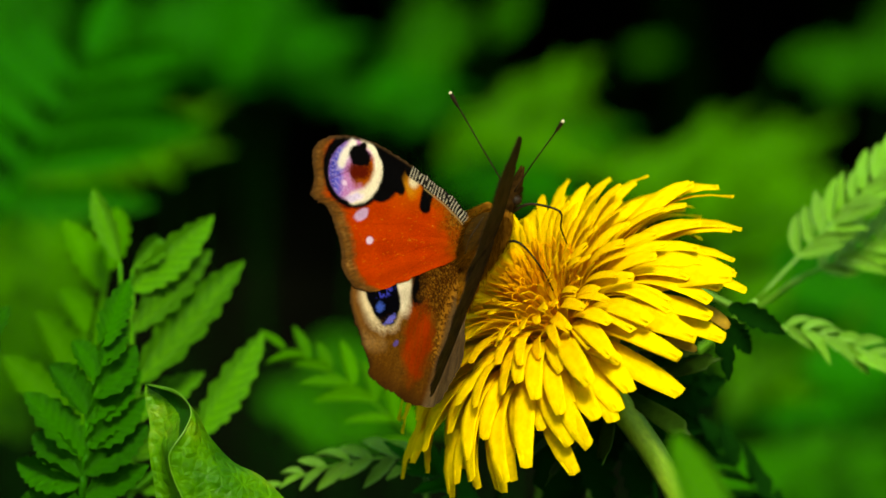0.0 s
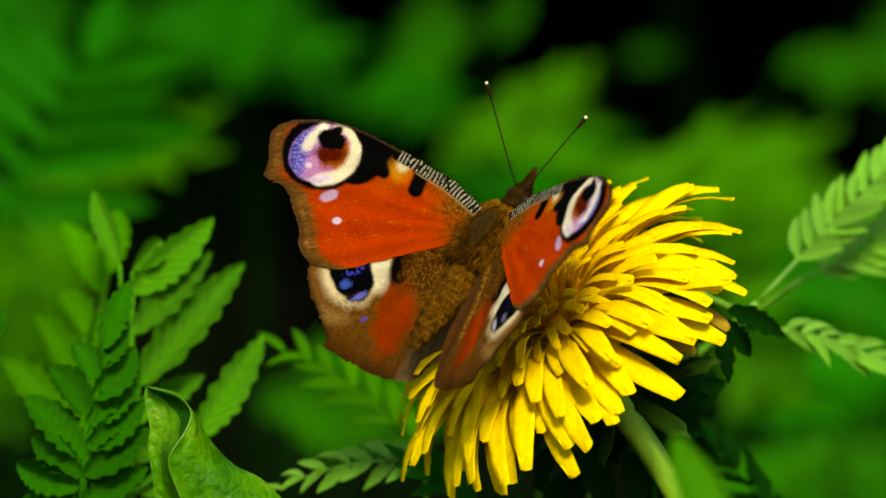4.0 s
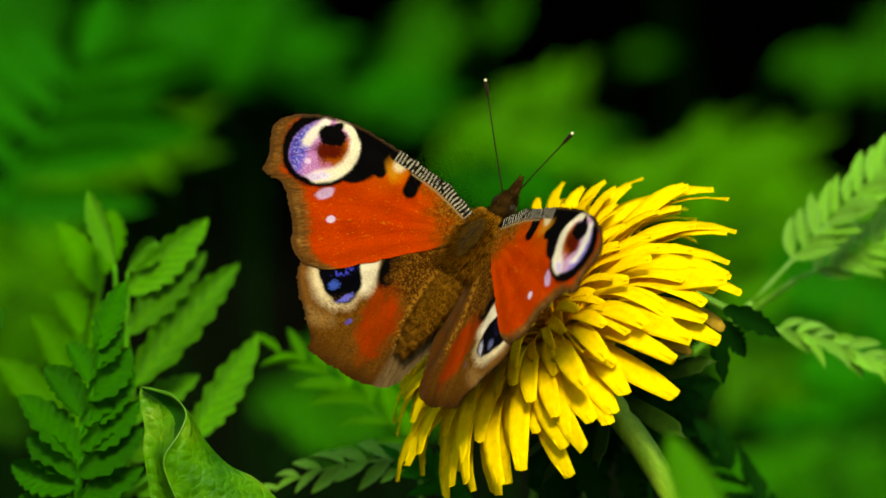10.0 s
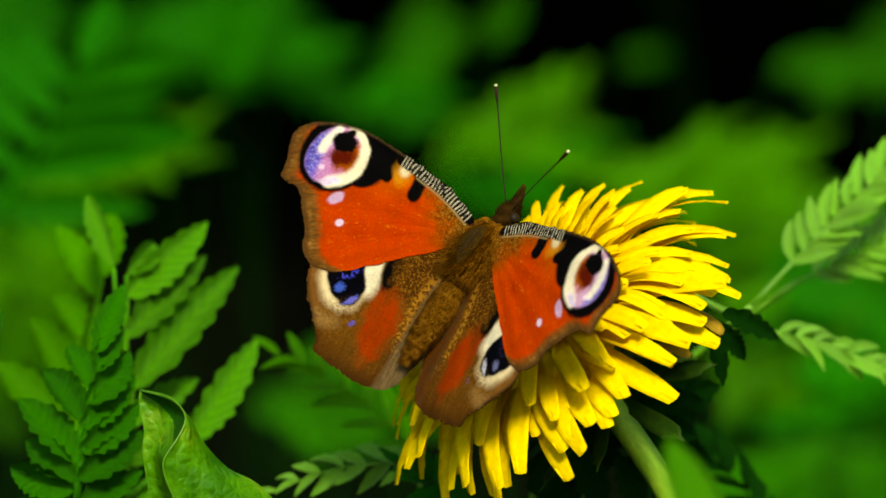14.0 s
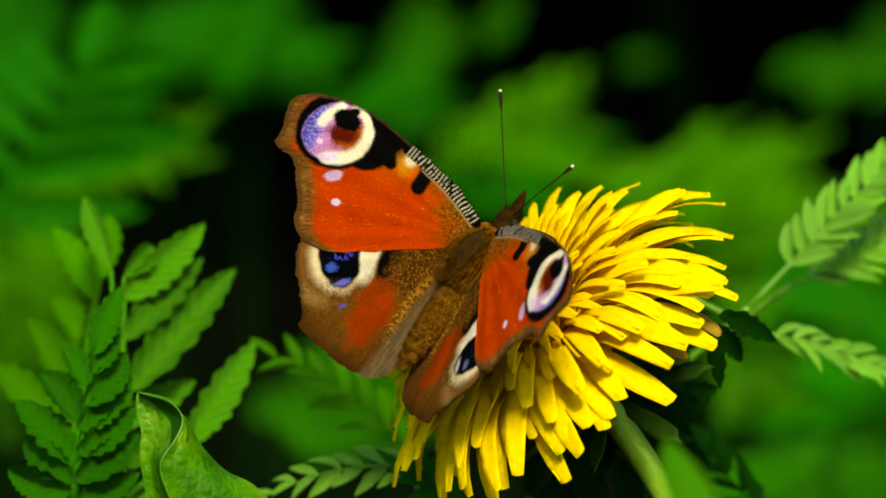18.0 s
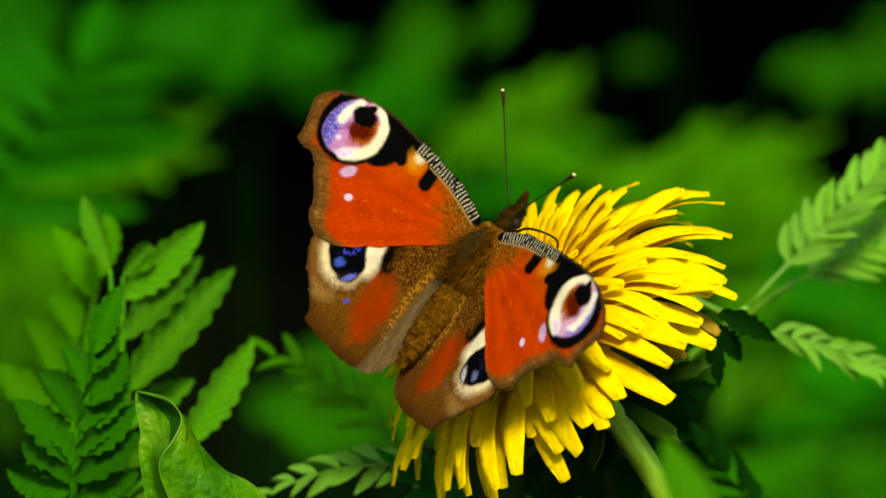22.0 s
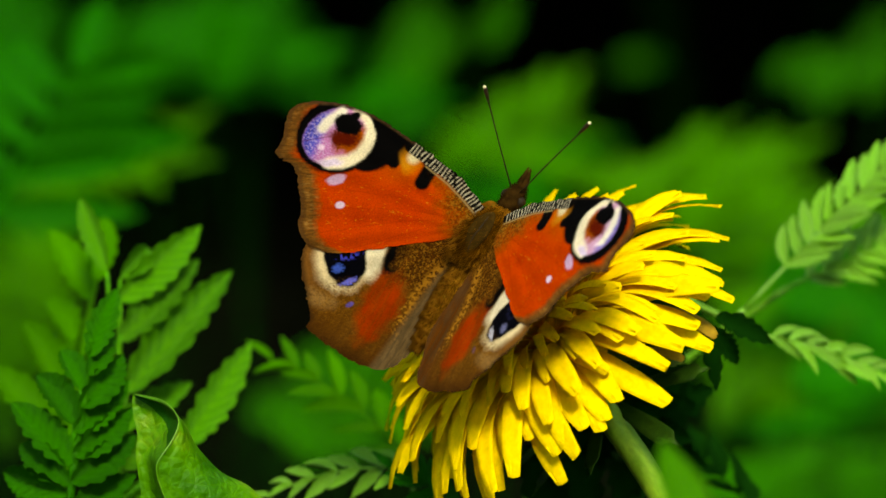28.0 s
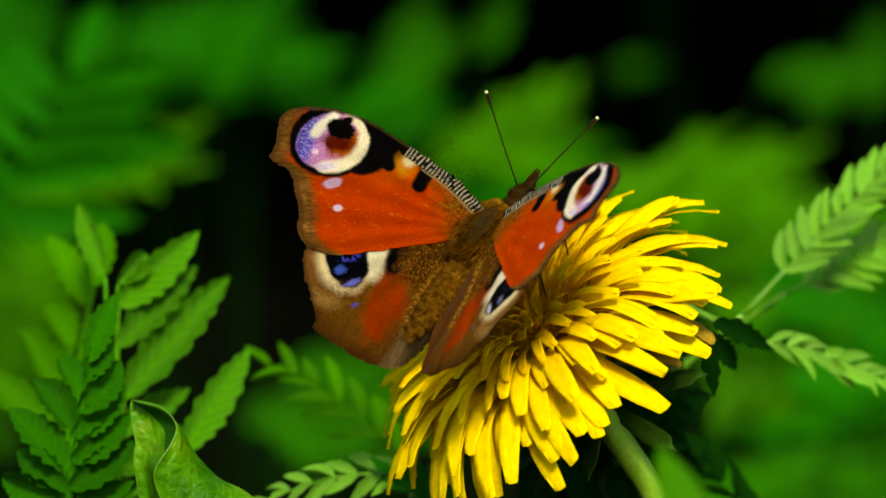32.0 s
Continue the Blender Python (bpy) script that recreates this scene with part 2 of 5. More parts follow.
def tube(pts, radii, sides=8, n=4, caps=True):
    """Points and faces of a round tube along a smooth curve."""
    C = spline(pts, n)
    rr = np.interp(np.linspace(0, 1, len(C)), np.linspace(0, 1, len(radii)), radii)
    V, F = [], []
    side = Vector((0.31, 0.74, 0.6)).normalized()
    for i, c in enumerate(C):
        d = (C[min(i + 1, len(C) - 1)] - C[max(i - 1, 0)]).normalized()
        x = d.cross(side)
        x = x.normalized() if x.length > 1e-6 else d.orthogonal().normalized()
        y = x.cross(d).normalized()
        side = y
        for k in range(sides):
            a = 2 * math.pi * k / sides
            V.append(c + (x * math.cos(a) + y * math.sin(a)) * rr[i])
        if i:
            o, q = (i - 1) * sides, i * sides
            for k in range(sides):
                F.append((o + k, o + (k + 1) % sides, q + (k + 1) % sides, q + k))
    if caps:
        F.append(tuple(range(sides - 1, -1, -1)))
        F.append(tuple(len(V) - sides + k for k in range(sides)))
    return V, F


def merged(chunks):
    V, F = [], []
    for v, f in chunks:
        o = len(V)
        V += list(v)
        F += [tuple(i + o for i in q) for q in f]
    return V, F


def scaled(vf, k=MM):
    return [Vector(v) * k for v in vf[0]], vf[1]


# ---- ground ----
def ground():
    n = 60
    V, F = [], []
    for j in range(n + 1):
        for i in range(n + 1):
            x, y = ((i / n) * 2 - 1), ((j / n) * 2 - 1)
            x, y = 400 * x * abs(x) ** 3 + 1.5 * x, 400 * y * abs(y) ** 3 + 1.5 * y
            V.append((x, y, 0.02 * noise.noise((x * 2.1, y * 2.1, 0)) + 0.008 * noise.noise((x * 9, y * 9, 3))))
    for j in range(n):
        for i in range(n):
            a = j * (n + 1) + i
            F.append((a, a + 1, a + n + 2, a + n + 1))
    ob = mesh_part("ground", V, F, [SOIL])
    tagged(ob, "near-black soil under the meadow plants, shade put into its colour", "ground", kind="structure")


ground()


# ---- dandelion ----
def strap_mesh(name, length, width, droop, curl, teeth, mat, seed, rows=9):
    """One ray floret: a channelled strap with a toothed end, along +Y, its face up +Z; lengths in mm."""
    rnd = random.Random(seed)
    V, F = [], []
    cols = [-1, -0.5, 0, 0.5, 1]
    sway, twist = rnd.uniform(-1, 1), rnd.uniform(-0.35, 0.35)
    cut = [rnd.uniform(0.6, 1.3) for _ in cols]
    for j in range(rows + 1):
        t = j / rows
        w = width * (0.5 + 0.5 * min(1, t * 1.7) ** 0.8) * (1 - 0.42 * (max(0, t - 0.80) / 0.20) ** 1.8)
        y0 = length * (t - 0.16 * droop * t ** 3)
        z0 = length * (curl * math.sin(t * 2.0) * 0.20 - droop * 0.46 * t ** 2.6)
        x0 = sway * 0.05 * length * t * t
        for c, q in zip(cols, cut):
            y = y0
            if j == rows:
                y += teeth * (q if abs(c) in (0, 1) else -q) * 0.45 - (0.9 * teeth if abs(c) == 1 else 0)
            z = z0 + 0.05 * w * (c * c) - (0.03 * w if abs(c) == 0.5 else 0) + twist * c * w * 0.5 * t
            V.append(Vector((x0 + c * w / 2, y, z)) * MM)
    k = len(cols)
    for j in range(rows):
        for i in range(k - 1):
            a = j * k + i
            F.append((a, a + 1, a + k + 1, a + k))
    # thickness: a second skin just below, joined at the rim
    n0 = len(V)
    V += [v + Vector((0, 0, -0.12 * MM)) for v in V]
    F += [tuple(n0 + i for i in reversed(f)) for f in F[:]]
    rim = [i for i in range(k)] + [j * k + k - 1 for j in range(1, rows + 1)] + [rows * k + i for i in range(k - 2, -1, -1)] + [j * k for j in range(rows - 1, 0, -1)]
    for a, b in zip(rim, rim[1:] + rim[:1]):
        F.append((b, a, a + n0, b + n0))
    me = bpy.data.meshes.new(name)
    me.from_pydata(V, [], F)
    me.materials.append(mat)
    me.polygons.foreach_set("use_smooth", [i < len(F) - len(rim) for i in range(len(F))])
    return me


def axes(origin, z, spin=0.0):
    """A pose at origin whose Z axis is z."""
    return Matrix.Translation(origin) @ Vector(z).to_track_quat("Z", "Y").to_matrix().to_4x4() @ Matrix.Rotation(spin, 4, "Z")


def blade_pose(base, tip, face):
    """A pose for a leaflet mesh from base to tip with its face towards 'face', scaled to its length."""
    y = Vector(tip) - Vector(base)
    L = y.length
    y.normalize()
    x = y.cross(Vector(face)).normalized()
    z = x.cross(y)
    return Matrix(((x.x * L, y.x * L, z.x * L, base[0]), (x.y * L, y.y * L, z.y * L, base[1]), (x.z * L, y.z * L, z.z * L, base[2]), (0, 0, 0, 1)))


def dandelion():
    head = new("dandelion")
    centre, normal = Vector((18.2, -13.9, -14.5)), Vector((-0.554, 0.667, 0.5)).normalized()
    head.matrix_basis = VIEW @ axes(centre * MM, normal)
    tagged(head, "open yellow dandelion with toothed ray florets on a pale stalk", "flower")
    rnd = random.Random(5)
    # rings from the rim inwards: count, length, width, droop, lift of the base (mm), radius of the base, angle up from the face
    rings = [(34, 25.5, 3.1, 0.85, 2.4, 5.6, 6), (36, 24.6, 3.0, 0.80, 3.2, 5.4, 11), (38, 23.0, 2.8, 0.75, 4.1, 5.1, 16), (40, 20.5, 2.4, 0.65, 5.1, 4.7, 22),
             (40, 17.0, 1.7, 0.50, 6.2, 4.2, 30), (42, 13.4, 1.3, 0.35, 7.2, 3.6, 40),
             (42, 10.4, 1.0, 0.20, 8.1, 2.8, 52), (36, 8.4, 0.9, 0.10, 8.7, 1.9, 65), (24, 7.4, 0.8, 0.0, 9.1, 0.9, 78)]
    turn = (VIEW.inverted() @ head.matrix_basis).to_3x3()
    for r, (count, length, width, droop, lift, rad, tilt) in enumerate(rings):
        mat = PETAL if r < 4 else FLORET if r < 7 else CORE
        meshes = [strap_mesh("ray_floret", length * f, width * rnd.uniform(0.85, 1.12), droop * rnd.uniform(0.7, 1.35), rnd.uniform(0.4, 0.9), 0.45,
                             mat, 40 * r + k, 11 if r < 5 else 7) for k, f in enumerate((0.88, 1.0, 1.06, 0.93, 1.03, 0.97, 1.0))]
        for k in range(count):
            a = 2 * math.pi * (k + 0.5 * (r % 2) + rnd.uniform(-0.32, 0.32)) / count
            way = turn @ Vector((-math.sin(a), math.cos(a), 0))
            rise = 6 + 7 * way.z   # the side towards the open stands more upright
            m = (Matrix.Rotation(a, 4, "Z") @ Matrix.Translation(Vector((0, rad, lift)) * MM)
                 @ Matrix.Rotation(radians(tilt + rise * (1 - r / 9) + rnd.uniform(-5, 5)), 4, "X") @ Matrix.Rotation(radians(rnd.uniform(-16, 16)), 4, "Y"))
            m = m @ Matrix.Diagonal((1, rnd.uniform(0.93, 1.03) * (1 + 0.03 * way.x - 0.06 * max(0, way.y) + 0.09 * max(0, -way.y) - 0.13 * max(0, way.z)), 1, 1))
            shared("ray_floret", meshes[k % len(meshes)], head, m)
    # forked styles that curl out between the inner florets
    styles = []
    for k in range(4):
        q = random.Random(60 + k)
        h, c = q.uniform(5.5, 8.0), q.uniform(0.7, 1.2)
        stalk = tube([(0, 0, 0), (0.2, 0, h * 0.5), (0, 0.2, h)], [0.11, 0.10, 0.10], 5, 2)
        forks = [tube([(0, 0.2, h), (s * 0.5 * c, 0.3, h + 0.7), (s * 1.1 * c, 0.3, h + 0.6), (s * 1.2 * c, 0.2, h - 0.1), (s * 0.8 * c, 0.2, h - 0.3)], [0.10, 0.09, 0.07], 5, 3) for s in (-1, 1)]
        me = bpy.data.meshes.new("style")
        V, F = scaled(merged([stalk] + forks))
        me.from_pydata(V, [], F)
        me.materials.append(CORE)
        me.polygons.foreach_set("use_smooth", [True] * len(F))
        styles.append(me)
    for k in range(44):
        a, f = rnd.uniform(0, 2 * math.pi), math.sqrt(rnd.random())
        m = (Matrix.Rotation(a, 4, "Z") @ Matrix.Translation(Vector((0, 0.4 + 3.6 * f, 9.0 - 2.6 * f * f)) * MM)
             @ Matrix.Rotation(radians(-6 - 50 * f + rnd.uniform(-5, 5)), 4, "X") @ Matrix.Rotation(rnd.uniform(0, 6.3), 4, "Z"))
        shared("style", styles[k % 4], head, m)
    # cushion of closed florets in the middle
    V, F = tube([(0, 0, -1.4), (0, 0, 0.5), (0, 0, 4.0), (0, 0, 7.6), (0, 0, 10.4), (0, 0, 11.6)], [6.2, 6.8, 6.6, 5.2, 2.9, 0.3], 20, 4)
    V = [Vector((v[0], v[1], v[2])) * (1 + 0.10 * noise.noise((v[0] * 1.1, v[1] * 1.1, v[2] * 0.5))) for v in V]
    mesh_part("floret_cushion", *scaled((V, F)), [CORE], head, "crowded unopened orange-yellow florets")
    # receptacle and green bracts
    V, F = tube([(0, 0, -9.5), (0, 0, -8), (0, 0, -4), (0, 0, 0), (0, 0, 5.0)], [2.2, 3.6, 5.4, 6.0, 2.0], 16, 4)
    V, F = scaled((V, F))
    mesh_part("receptacle", V, F, [CALYX], head, "dark green receptacle under the florets")
    bract = strap_mesh("bract", 13, 2.8, -0.1, 0.1, 2.0, CALYX, 7)
    for k in range(14):
        a = 2 * math.pi * k / 14
        m = Matrix.Rotation(a, 4, "Z") @ Matrix.Translation(Vector((0, 4.2, -8)) * MM) @ Matrix.Rotation(radians(66 + 8 * (k % 3)), 4, "X")
        shared("bract", bract, head, m)
    for k in range(9):
        a = 2 * math.pi * (k + 0.3) / 9
        m = Matrix.Rotation(a, 4, "Z") @ Matrix.Translation(Vector((0, 3.6, -9)) * MM) @ Matrix.Rotation(radians(-18 + 10 * (k % 3)), 4, "X")
        shared("bract", bract, head, m)
    inv = head.matrix_basis.inverted()
    old = strap_mesh("withered_floret", 11, 2.2, 0.2, 0.6, 0.3, WITHERED, 77)
    for a, b in (((31, -8.5, -13), (37.6, -13.0, -8)), ((31.5, -7.5, -14), (39.2, -11.6, -9)), ((28, -13.5, -13), (34.6, -14.6, -8))):
        m = blade_pose(inv @ at(*a), inv @ at(*b), (inv.to_3x3() @ (OUT + RISE)))
        k = 1 / (11 * MM)
        shared("withered_floret", old, head, m @ Matrix.Diagonal((k, k, k, 1)), "withered brown-yellow floret")
    sepal = strap_mesh("bract", 13, 3.0, 0.15, 0.4, 2.0, BRACT, 9)
    for a, b in (((23, -14, -16), (34.5, -15.2, -12)), ((23, -17, -16), (31, -18.5, -14))):
        m = blade_pose(inv @ at(*a), inv @ at(*b), (inv.to_3x3() @ (OUT + RISE)))
        shared("bract", sepal, head, m @ Matrix.Diagonal((1 / (13 * MM),) * 3 + (1,)), "pale olive-green bract bent back")
    # stalk down to the ground
    foot = at(60, -250, -60)
    foot.z = -0.01
    p = [Vector((0, 0, -8)) * MM] + [inv @ at(*q) for q in ((23.4, -21.5, -15), (27.6, -27.5, -15), (31.4, -33.5, -15.5), (35.0, -41, -17), (39, -52, -19), (44, -68, -23), (49, -90, -29), (54, -120, -36))]
    p += [p[-1].lerp(inv @ foot, k) for k in (0.25, 0.5, 0.75, 1.0)]
    V, F = tube(p, [0.0018, 0.00185, 0.0019, 0.0020, 0.0022, 0.0030], 14, 4)
    mesh_part("stalk", V, F, [STEM], head, "smooth pale green hollow stalk")


dandelion()


# ---- butterfly ----
UNIT = MM / 13.07   # wings are drawn at 13.07 units to the millimetre, x from tip to body, y from front to back
ROOT = (828.0, 400.0)


def ell(X, Y, cx, cy, rx, ry, deg=0.0):
    """Distance measure of an ellipse: 1 on its edge."""
    c, s = math.cos(radians(deg)), math.sin(radians(deg))
    dx, dy = X - cx, Y - cy
    return np.hypot((dx * c + dy * s) / rx, (-dx * s + dy * c) / ry)


def soft(d, edge, width):
    """1 inside, 0 outside, over a width."""
    return np.clip((edge - d) / width + 0.5, 0, 1)


def band(X, Y, pts, width, edge=3.0):
    """1 near a line of points."""
    d = np.full(X.shape, 1e9)
    s = np.zeros(X.shape)
    run = 0.0
    for (ax, ay), (bx, by) in zip(pts, pts[1:]):
        L = math.hypot(bx - ax, by - ay)
        t = np.clip(((X - ax) * (bx - ax) + (Y - ay) * (by - ay)) / (L * L), 0, 1)
        q = np.hypot(X - ax - t * (bx - ax), Y - ay - t * (by - ay))
        s = np.where(q < d, run + t * L, s)
        d = np.minimum(d, q)
        run += L
    return soft(d, width, edge), s


def put(C, mask, rgb):
    col = np.array(srgb(*rgb)[:3])
    C += (col - C) * mask[..., None]


def grain(X, Y, scale, seed):
    """Smooth random values, 0 to 1."""
    rng = np.random.RandomState(seed)
    g = rng.rand(256, 256)
    x, y = X / scale + 7.3, Y / scale + 3.1
    i, j = np.floor(x).astype(int), np.floor(y).astype(int)
    fx, fy = x - i, y - j
    fx, fy = fx * fx * (3 - 2 * fx), fy * fy * (3 - 2 * fy)
    v = lambda a, b: g[(i + a) % 256, (j + b) % 256]
    return (v(0, 0) * (1 - fx) + v(1, 0) * fx) * (1 - fy) + (v(0, 1) * (1 - fx) + v(1, 1) * fx) * fy


FORE_EDGE = [(843, 378), (820, 350), (790, 320), (750, 289), (715, 265), (680, 241), (650, 222), (620, 208), (590, 198), (560, 192), (535, 190)]
FORE_OUT = [(512, 193), (495, 200), (484, 213), (480, 232), (478, 250), (472, 268), (464, 284), (480, 296), (496, 306), (505, 330), (510, 350),
            (514, 372), (516, 392), (512, 412), (516, 432), (530, 452), (548, 461), (572, 466)]
FORE_BACK = [(620, 464), (680, 456), (720, 449), (760, 443), (800, 436), (830, 425), (848, 400)]
HIND_OUT = [(600, 425), (560, 436), (530, 452), (523, 470), (521, 490), (525, 512), (531, 532), (535, 552), (540, 572), (543, 590), (537, 606), (545, 616),
            (558, 626), (577, 640), (600, 654), (620, 669), (645, 679), (668, 685)]
HIND_BACK = [(685, 684), (703, 678), (720, 663), (742, 645), (767, 618), (779, 591), (786, 563), (794, 533), (809, 497), (832, 448), (835, 415), (760, 410), (680, 415)]


def fore_pattern(X, Y, left, side):
    n1, n2, n3 = grain(X, Y, 3.2, 1), grain(X, Y, 14, 2), grain(X, Y, 45, 3)
    wob = (n2 - 0.5) * 6 + (n1 - 0.5) * 4
    C = np.empty(X.shape + (3,))
    C[:] = srgb(232, 72, 8)[:3]
    put(C, 0.5 * n3, (214, 50, 5))
    put(C, soft(0 - (X - 760) / 60, 0.0, 1.0) * 0.5, (215, 90, 10))
    put(C, soft(Y, 330, 40) * soft(-X, -660, 60) * 0.6, (232, 110, 20))
    # gold flecks
    put(C, soft(-grain(X, Y * 1.8, 5.5, 9), -0.91, 0.05) * 0.6 * soft(-n3, -0.45, 0.3), (244, 160, 60))
    put(C, soft(-grain(X * 0.4 + Y, Y * 1.6 - X * 0.3, 3.2, 19), -0.93, 0.04) * 0.6, (240, 160, 70))
    # veins
    for ex, ey in ((548, 345), (540, 385), (548, 430), (600, 463)):
        m, _ = band(X, Y, [(815, 405), ((815 + ex) / 2 + 20, (405 + ey) / 2 - 10), (ex, ey)], 1.1, 2.0)
        put(C, m * 0.2, (150, 25, 2))
    # brown outer border
    w = X - left
    border = soft(w + wob, (30 if side < 0 else 24) + 0 * Y, 18)
    put(C, border, (158, 102, 42))
    put(C, border * soft(-grain(X * 0.25, Y, 2.4, 17), -0.5, 0.3) * 0.5, (92, 56, 22))
    put(C, border * soft(-grain(X * 0.25, Y, 2.0, 18), -0.72, 0.2) * 0.5, (196, 148, 84))
    put(C, border * n2 * 0.6, (110, 66, 26))
    put(C, soft(w + wob * 0.6, 9, 6) * 0.7, (92, 60, 32))
    put(C, border * soft(np.abs((Y + 6 * n2) % 26 - 13), 2.0, 3.0) * 0.5, (96, 58, 22))
    # dark field under the eyespot and along the front edge
    dark = soft(ell(X, Y, 574, 253, 76, 68, -12) * 60 + wob * 0.5, 60, 5)
    bar = soft(ell(X, Y, 670, 260, 80, 42, 34) * 40 + wob * 0.5, 40, 5) * soft(-X, -596, 6)
    bar = np.maximum(bar, soft(ell(X, Y, 632, 296, 36, 21, 0) * 20 + wob * 0.4, 20, 5))
    bar *= soft(X - (727 - (Y - 262) * 0.95), 0, 5)
    ink = (9, 7, 8)
    put(C, dark * soft(-X, -500, 6), ink)
    put(C, bar, ink)
    # cream and orange flare
    fl, _ = band(X, Y, [(722, 278), (700, 300)], 17, 20)
    put(C, fl * soft(-(X - Y * 0.2), -628, 6), (236, 150, 40))
    fl, _ = band(X, Y, [(728, 277), (712, 291)], 11, 9)
    put(C, fl, (240, 218, 178))
    # second bar
    b2, _ = band(X, Y, [(754, 298), (742, 314), (730, 336)], 14, 5)
    b3, _ = band(X, Y, [(770, 306), (735, 300)], 7, 5)
    put(C, np.maximum(b2, b3 * 0.8) , ink)
    # eyespot: violet dust outside, pink within, rust by the pupil, a cream crescent round the inner side
    e = (ell(X, Y, 575, 256, 64, 55, -14) if side < 0 else ell(X, Y, 581, 256, 59, 56, -14)) * 58 + wob * 0.4
    inside = soft(e, 56, 5)
    # Right wing paler: the sheen at its angle is painted into the pattern.
    blue = (106, 104, 244) if side < 0 else (120, 110, 230)
    put(C, inside, (222, 138, 210) if side < 0 else (226, 168, 208))
    put(C, inside * soft(X + 0.35 * (Y - 253) + wob * 1.6, 545, 16), blue)
    put(C, inside * soft(X + 0.35 * (Y - 253) + wob * 2.4, 534, 14) * n1 * 0.8, (44, 34, 140) if side < 0 else (96, 84, 180))
    put(C, inside * soft(-grain(X, Y, 2.2, 14), -0.62, 0.12) * soft(X, 565, 20) * 0.45, (226, 196, 246))
    put(C, inside * soft(ell(X, Y, 552, 238, 18, 7, -24) * 8 + wob * 0.8, 8, 7) * 0.7, (236, 206, 240))
    put(C, inside * soft(ell(X, Y, 546, 273, 7, 5.5) * 7 + wob * 0.5, 6, 5) * 0.8, (244, 214, 242))
    ln, _ = band(X, Y, [(512, 262), (560, 254), (590, 262)], 0.8, 1.6)
    put(C, inside * ln * 0.6, (120, 50, 90))
    put(C, soft(ell(X, Y, 598, 260, 32, 29, -8) * 27 + wob * 1.4, 27, 12) * inside, (206, 96, 20))
    put(C, soft(ell(X, Y, 586, 257, 24, 18, 4) * 18 + wob * 1.4, 18, 12) * inside, (112, 26, 6))
    cr, _ = band(X, Y, [(612, 206), (628, 219), (636, 238), (631, 264), (617, 286), (596, 299), (562, 303)], 12, 9)
    cr2, _ = band(X + wob * 0.7, Y, [(624, 216), (634, 238), (629, 264), (614, 285), (600, 294)], 8, 7)
    put(C, np.maximum(cr * 0.95, cr2) * soft(e, 61, 4), (254, 236, 206))
    put(C, soft(ell(X, Y, 556, 302, 26, 8, -4) * 9 + wob * 0.7, 9, 6) * inside, (230, 206, 244))
    up, _ = band(X + wob * 0.6, Y, [(541, 262), (548, 240), (558, 222), (572, 210)] if side > 0 else [(547, 238), (560, 222), (580, 208)], 9, 7)
    put(C, up, (250, 236, 222))
    put(C, soft(ell(X, Y, 592, 231, 25, 20, 12) * 21 + wob * 0.9, 21, 5), ink)
    put(C, soft(ell(X, Y, 604, 216, 10, 7, -10) * 8 + wob * 0.4, 8, 4), ink)
    # pale violet dots
    put(C, soft(ell(X, Y, 576, 332, 18, 10, -14) * 10 + wob * 0.5, 9, 4), (222, 178, 224))
    put(C, soft(ell(X, Y, 585, 379, 8, 6.5, -10) * 7 + wob * 0.2, 7, 3), (232, 200, 236))
    # gold-dusted root
    rt = soft(-(X - 0.22 * (Y - 400) + (n2 - 0.5) * 30), -788, 56)
    put(C, rt, (132, 74, 16))
    put(C, rt * soft(-grain(X, Y, 2.2, 11), -0.58, 0.2) * 0.8, (196, 136, 48))
    put(C, rt * soft(-grain(X, Y, 3.0, 12), -0.66, 0.14) * 0.7, (70, 38, 10))
    # front edge: black with white bars
    edge = [(846, 380), (820, 351), (790, 321), (750, 290), (712, 264)]
    m, s = band(X, Y, [(x - 5, y + 6) for x, y in edge], 12, 3)
    put(C, m, (14, 11, 10))
    st = soft(np.abs(((s + (n2 - 0.5) * 5) % 7.4) - 3.7), 1.15, 1.2) * soft(-grain(X, Y, 5, 8), -0.25, 0.3)
    put(C, m * st, (214, 200, 178))
    l, _ = band(X, Y, [(x - 15, y + 17) for x, y in edge[:-1]], 1.6, 2)
    put(C, l * 0.8, (190, 160, 110))
    front = [(712, 263), (680, 241), (650, 222), (620, 208), (590, 198), (560, 192), (520, 192)]
    m, s = band(X, Y, front, 4, 4)
    put(C, m * (0.4 + 0.6 * n1), (96, 70, 46))
    return C


